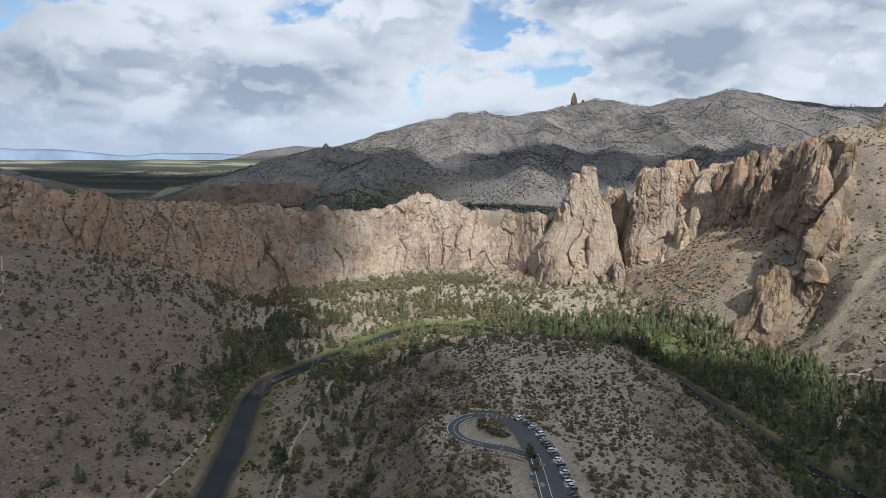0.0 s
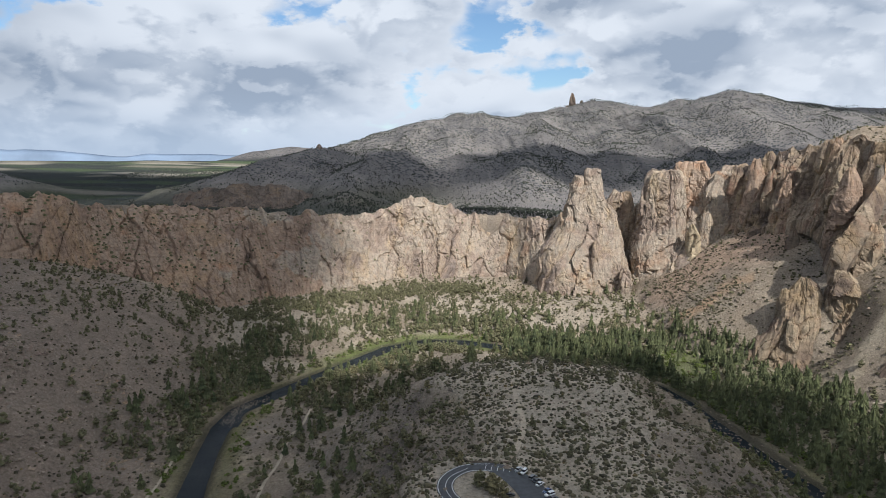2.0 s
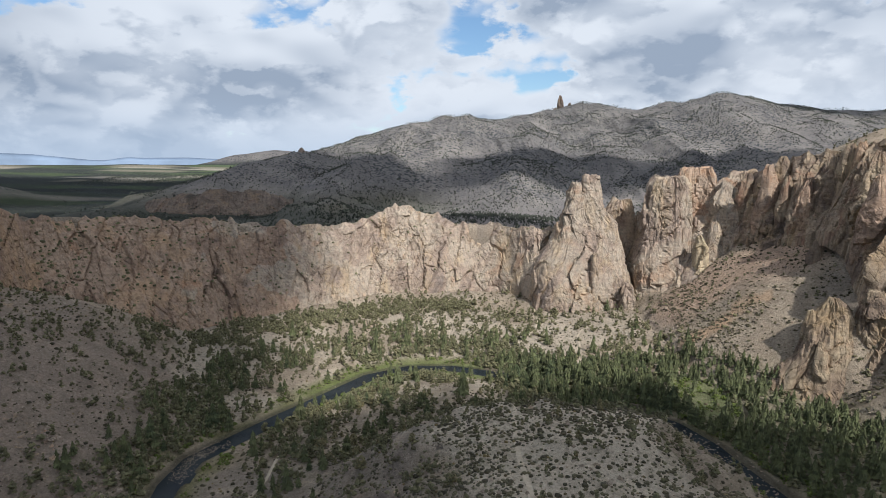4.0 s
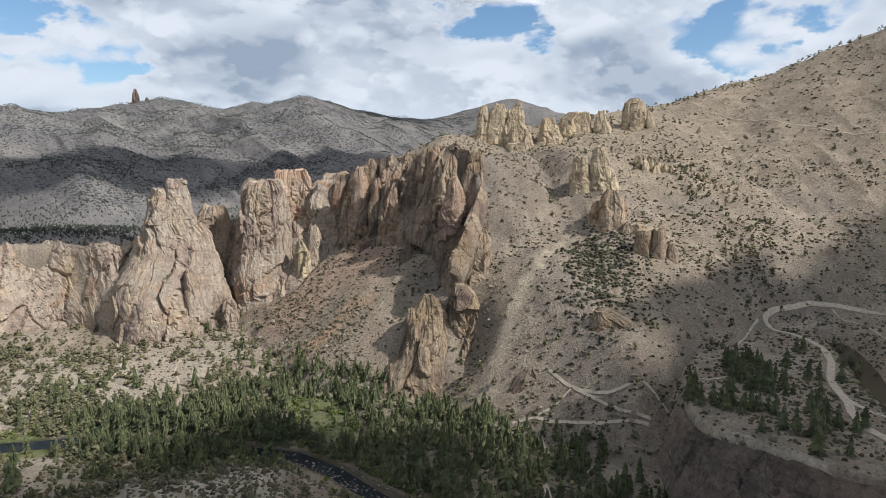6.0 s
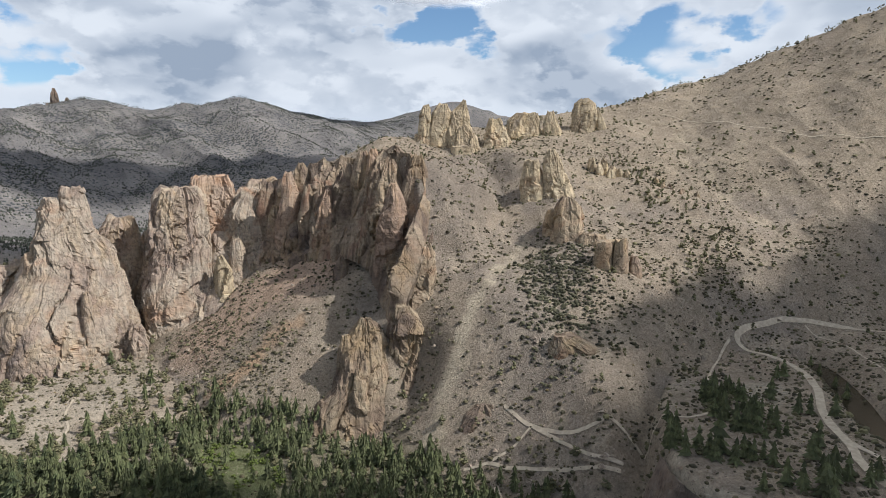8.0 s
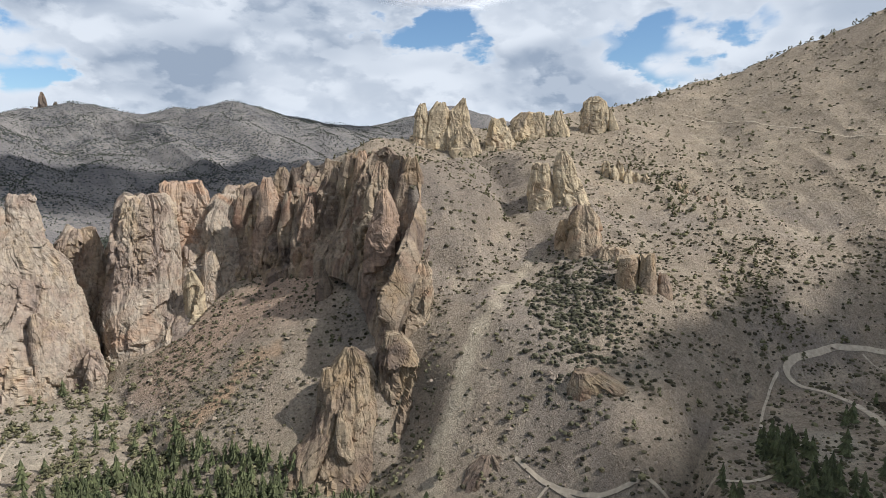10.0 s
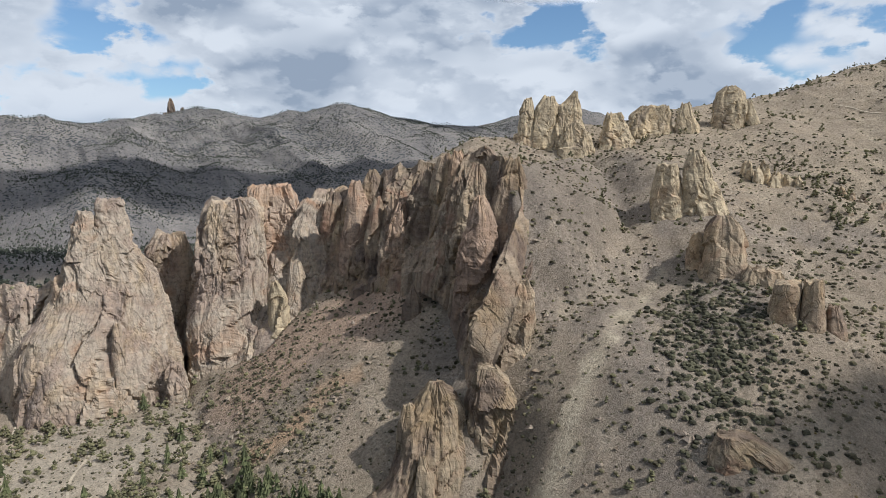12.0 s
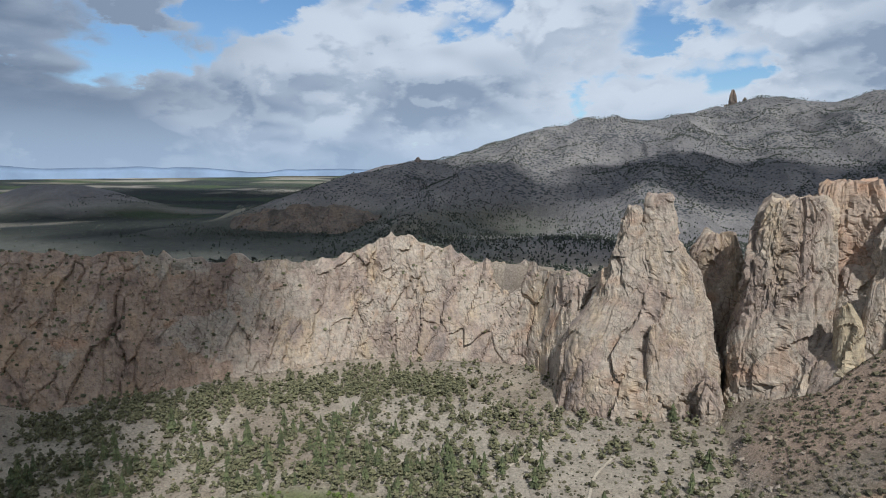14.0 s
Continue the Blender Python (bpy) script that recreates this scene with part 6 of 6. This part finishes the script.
def build_trees():
    rng = np.random.default_rng(77)
    x, y, z = scatter(62000, (-390, 830, 215, 940), wooded, rng)
    n = len(x)
    dr, _, _ = along(x, y, RIVER)
    damp = ((z < 22) & (dr < 130)) | ((x > 214) & (x < 300) & (z < 26)) | ((z > 60) & (z < 72) & (x > 322) & (y < 420))
    fir = damp & (rng.uniform(0, 1, n) < np.where(((x > 110) & (y > 540) & (y < 700)) | ((x > 200) & (y < 660)) | ((dr < 34) & (y > 585) & (x > 75)), 0.8, 0.14))
    high = np.where(fir, rng.uniform(8, 15, n), np.where(z > 44, rng.uniform(2.6, 6.2, n), rng.uniform(3.6, 8.2, n)))
    high = np.where((x > 75) & (y > 585) & (dr < 34), high * 1.35, high)
    tall = fir & (rng.uniform(0, 1, n) < 0.06)
    high = np.where(tall, rng.uniform(15, 21, n), high)
    # single trees on the mesa and round the river bend; the rest is woodland
    single = {"juniper": (~fir) & (x > -105) & (x < 205) & (y < 640), "pine": fir & (x > -180) & (x < 215) & (y < 720)}
    done = np.zeros(n, bool)
    for kind, pick in single.items():
        protos = [make_tree(kind, rng, 64) for _ in range(6)]
        left = list(np.where(pick)[0][:300])
        for k, i in enumerate(left):
            m = pose(x[i], y[i], z[i] - 0.1, 0, 0, rng.uniform(0, 360))
            w = rng.uniform(0.8, 1.25)
            ob = protos[k] if k < 6 else copy_thing(protos[k % 6], m)
            ob.matrix_basis = m @ Matrix.Diagonal((high[i] * w, high[i] * w, high[i], 1))
            done[i] = True
    for kind, mask, mat, per, label in (("juniper", ~fir & ~done, LEAF_JUNIPER, 10, "olive junipers scattered over the slopes and valley floor"), ("pine", fir & ~done, LEAF_PINE, 38, "dark conifers crowding the river banks")):
        idx = np.where(mask)[0]
        if kind == "pine":
            foot = np.stack([x[idx], y[idx], z[idx] - 0.2], 1)
            v, f = whorls(foot, high[idx], high[idx] * rng.uniform(0.2, 0.31, len(idx)), 6, rng, 6)
            tagged(new("pine_woodland", mesh_from("pine_woodland", v, f, mat, True)), label, "woodland", kind="stuff")
            continue
        C, R, S = [], [], []
        for i in idx:
            c, r = crown_points(kind, per, rng)
            wide = rng.uniform(0.85, 1.3)
            C.append(c * np.array((high[i] * wide, high[i] * wide, high[i])) + np.array((x[i], y[i], z[i] - 0.2)))
            R.append(r * high[i])
            S.append(rng.uniform(0.6, 1.1, per))
        v, f = clumps(np.concatenate(C), np.concatenate(R), np.concatenate(S), rng)
        tagged(new(kind + "_woodland", mesh_from(kind + "_woodland", v, f, mat, True)), label, "woodland", kind="stuff")
    # trees by the turnaround
    for px, py, h, w in ((14, 333, 6.0, 1.0), (22, 313, 7.5, 1.2), (27, 308, 8.5, 1.3), (31, 304, 7.0, 1.2), (42, 281, 7.5, 0.9), (43, 268, 6.5, 0.8)):
        ob = make_tree("juniper", rng, 80)
        ob.matrix_basis = pose(px, py, gz(px, py), 0, 0, px * 40) @ Matrix.Diagonal((h * w, h * w, h, 1))
    # willows
    def bank(a, b, c):
        d, _, _ = along(a, b, RIVER)
        w = smooth(d, 32, 18) * (d > 13) * (b > 300) * 0.5
        return np.maximum(w, 0.7 * (np.hypot((a - 230) / 24, (b - 612) / 40) < 1)) * (d > 13)
    x, y, z = scatter(8000, (-180, 270, 240, 740), bank, rng)
    c = np.concatenate([crown_points("willow", 12, rng)[0] * h * np.array((1.3, 1.3, 1)) + np.array(p) for p, h in zip(np.stack([x, y, z - 0.2], 1), rng.uniform(1.2, 4.2, len(x)) * np.where(x > 190, 1.3, 1.0))])
    v, f = clumps(c, rng.uniform(0.5, 1.1, len(c)), rng.uniform(0.6, 1, len(c)), rng)
    tagged(new("willow_thicket", mesh_from("willow_thicket", v, f, LEAF_WILLOW, True)), "bright green willows and reeds along the water", "thicket", kind="stuff")


build_trees()


def build_brush():
    rng = np.random.default_rng(91)
    def open_land(x, y, z):
        dr, _, _ = along(x, y, RIVER)
        _, sf, _ = along(x, y, WALL_FOOT)
        d1, s1, _ = along(x, y, RISE_FOOT)
        d2, s2, _ = along(x, y, RISE_RIM)
        patch = smooth(fbm(x / 30, y / 30, 610, 3), -0.5, 0.4)
        w = np.where((x > -60) & (x < 205) & (y < 560) & (z > 40), 0.95 * (0.35 + 0.65 * patch), 0.42 * (0.25 + 0.75 * patch))
        chute = along(x, y, [(487, 593), (415, 570), (320, 527)])[0]
        w = np.where((z > 150) & (x > 420) & (x < 900), w * 0.5, w)
        w = np.where(along(x, y, GRAVEL)[0] < 4.0, 0, w)
        w = np.where(chute < 10, 0.05, w)
        w = np.where((s1 > 0) & (s2 < 0) & (d1 < 90) & (y > 590), 0, w)
        w = np.where(along(x, y, LOT)[0] < 17, 0, w)
        return np.where((dr < 14) | (sf > 0), 0, w)
    for name, n, box, mat, label, size in (("sagebrush", 17000, (-60, 205, 200, 560), LEAF_SAGE_PALE, "grey-green sagebrush dotting the mesa", (0.4, 1.0)),
                                           ("sagebrush", 50000, (-400, 300, 230, 940), LEAF_SAGE, "grey-green sagebrush on the valley slopes", (0.4, 1.2)),
                                           ("scrub", 62000, (262, 760, 260, 860), LEAF_SAGE, "low dark scrub on the mountain slope", (0.45, 1.35)),
                                           ("scrub", 6500, (262, 1180, 260, 860), LEAF_JUNIPER, "dark green shrubs on the mountain slope", (0.7, 1.8)),
                                           ("scrub", 14000, (700, 1180, 250, 820), LEAF_SAGE, "low scrub on the dry hillside", (0.6, 1.6)),
                                           ("dry_grass", 12000, (-400, 760, 230, 940), LEAF_DRY, "tufts of dry yellow-brown grass", (0.3, 0.8))):
        x, y, z = scatter(n, box, open_land, rng)
        r = rng.uniform(*size, len(x)) * rng.choice((0.7, 1.0, 1.35), len(x))
        v, f = bushes(np.stack([x, y, z], 1), r, rng.uniform(0.6, 1.0, len(x)), rng)
        tagged(new(name, mesh_from(name, v, f, mat, True)), label, "brush", kind="stuff")
    # junipers along the ridge
    p, _ = spline([(612, 800), (700, 790), (780, 785), (855, 768), (940, 728), (1019, 687), (1060, 580), (1105, 447)], 300)
    pick = rng.integers(0, 300, 240)
    x, y = p[pick, 0] + rng.normal(0, 9, 240), p[pick, 1] + rng.normal(-8, 12, 240)
    z, h = ground(x, y), rng.uniform(2.0, 5.5, 240)
    C = np.concatenate([crown_points("juniper", 8, rng)[0] * np.array((k * 1.3, k * 1.3, k)) + np.array((a, b, c)) for a, b, c, k in zip(x, y, z, h)])
    v, f = clumps(C, np.repeat(h, 8) * 0.2, rng.uniform(0.6, 1.0, len(C)), rng)
    tagged(new("ridge_juniper", mesh_from("ridge_juniper", v, f, LEAF_JUNIPER, True)), "dark junipers standing along the mountain crest", "woodland", kind="stuff")
    # dark bush belt below the square crag
    x, y = rng.normal(440, 22, 900), rng.normal(522, 26, 900)
    x, y = x + (y - 520) * 0.75, y
    z = ground(x, y)
    r = rng.uniform(0.8, 2.0, 900)
    v, f = bushes(np.stack([x, y, z], 1), r, rng.uniform(0.6, 1, 900), rng)
    tagged(new("scrub", mesh_from("scrub", v, f, LEAF_SAGE, True)), "dense dark scrub under the brown crags", "brush", kind="stuff")
    # far hillsides
    def far(x, y, z):
        patch = smooth(fbm(x / 170, y / 170, 710, 4), -0.5, 0.5)
        _, sw, _ = along(x, y, WALL_RIM)
        on = (z > 62) & ((sw > 0) | (y > 1000)) & ~((z < 100) & (x < -500) & (y > 1700))
        return np.where(on, 0.25 + 0.75 * patch, 0.03)
    x, y, z = scatter(130000, (-1500, 2700, 1000, 3500), far, rng)
    h = rng.uniform(3.2, 6.6, len(x))
    v, f = tufts(np.stack([x, y, z], 1), h * 0.42, rng.uniform(1.3, 2.0, len(x)), rng, 0.3)
    tagged(new("far_juniper", mesh_from("far_juniper", v, f, LEAF_HAZED, True)), "countless junipers dotting the far hillsides", "woodland", kind="stuff")
    x, y, z = scatter(9000, (-700, 800, 950, 1700), far, rng)
    h = rng.uniform(3.0, 8.0, len(x))
    C = np.concatenate([crown_points("juniper", 4, rng)[0] * k + np.array((a, b, c)) for a, b, c, k in zip(x, y, z, h)])
    v, f = clumps(C, np.repeat(h, 4) * 0.23, rng.uniform(0.6, 1.1, len(C)), rng)
    tagged(new("far_juniper", mesh_from("far_juniper", v, f, LEAF_HAZED, True)), "junipers on the shelf behind the wall", "woodland", kind="stuff")


build_brush()


def build_stones():
    rng = np.random.default_rng(17)
    def scree(x, y, z):
        _, sf, _ = along(x, y, WALL_FOOT)
        west = smooth(x, -150, -190) * smooth(y, 560, 430) * 0.5 * smooth(fbm(x / 25, y / 25, 812, 2), -0.3, 0.5)
        return np.where((sf < 0) & (z > 18), west + 0.3 * smooth(fbm(x / 35, y / 35, 810, 3), 0.0, 0.8) + 0.03, 0.0)
    x, y, z = scatter(100000, (-400, 700, 230, 900), scree, rng)
    r = rng.uniform(0.25, 0.9, len(x)) * rng.choice((1, 1, 1, 1, 1.8, 3.0), len(x))
    v, f = tufts(np.stack([x, y, z], 1), r, rng.uniform(0.4, 0.8, len(x)), rng, 0.3)
    tagged(new("scree", mesh_from("scree", v, f, STONE, True)), "grey-brown boulders strewn over the slopes", "boulders", kind="stuff")
    def rubble(x, y, z):
        return 0.12 + 0.88 * smooth(fbm(x / 28, y / 28, 815, 3), -0.1, 0.6)
    x, y, z = scatter(16000, (-400, -168, 220, 500), rubble, rng)
    r = rng.uniform(0.25, 0.9, len(x)) * rng.choice((1, 1, 1, 1.6, 2.6), len(x))
    v, f = tufts(np.stack([x, y, z], 1), r, rng.uniform(0.4, 0.9, len(x)), rng, 0.35)
    tagged(new("scree", mesh_from("scree", v, f, RUBBLE, True)), "reddish brown rubble on the western slope", "boulders", kind="stuff")
    k = np.minimum(rng.integers(0, 4, 900), 2) // 2
    t = rng.uniform(0, 1, 900)
    p, _ = spline([(186, 584), (198, 556), (206, 520), (212, 485), (218, 450), (226, 395), (238, 340)], 100)
    q, _ = spline([(-149, 500), (-150, 526), (-134, 553)], 100)
    c = np.where(k[:, None] == 0, p[(t * 99).astype(int)], q[(t * 99).astype(int)])
    x, y = c[:, 0] + rng.normal(-4, 4.5, 900) * (k == 0) + rng.normal(0, 3, 900), c[:, 1] + rng.normal(0, 4, 900)
    r = rng.uniform(0.25, 0.9, 900) * np.where(k == 0, 1.2, 0.6)
    v, f = clumps(np.stack([x, y, np.maximum(0.25, ground(x, y) + 0.1)], 1), r, rng.uniform(0.5, 0.8, 900), rng, 0.3)
    tagged(new("river_stones", mesh_from("river_stones", v, f, STONE, True)), "pale boulders in the river rapids", "boulders", kind="stuff")


build_stones()
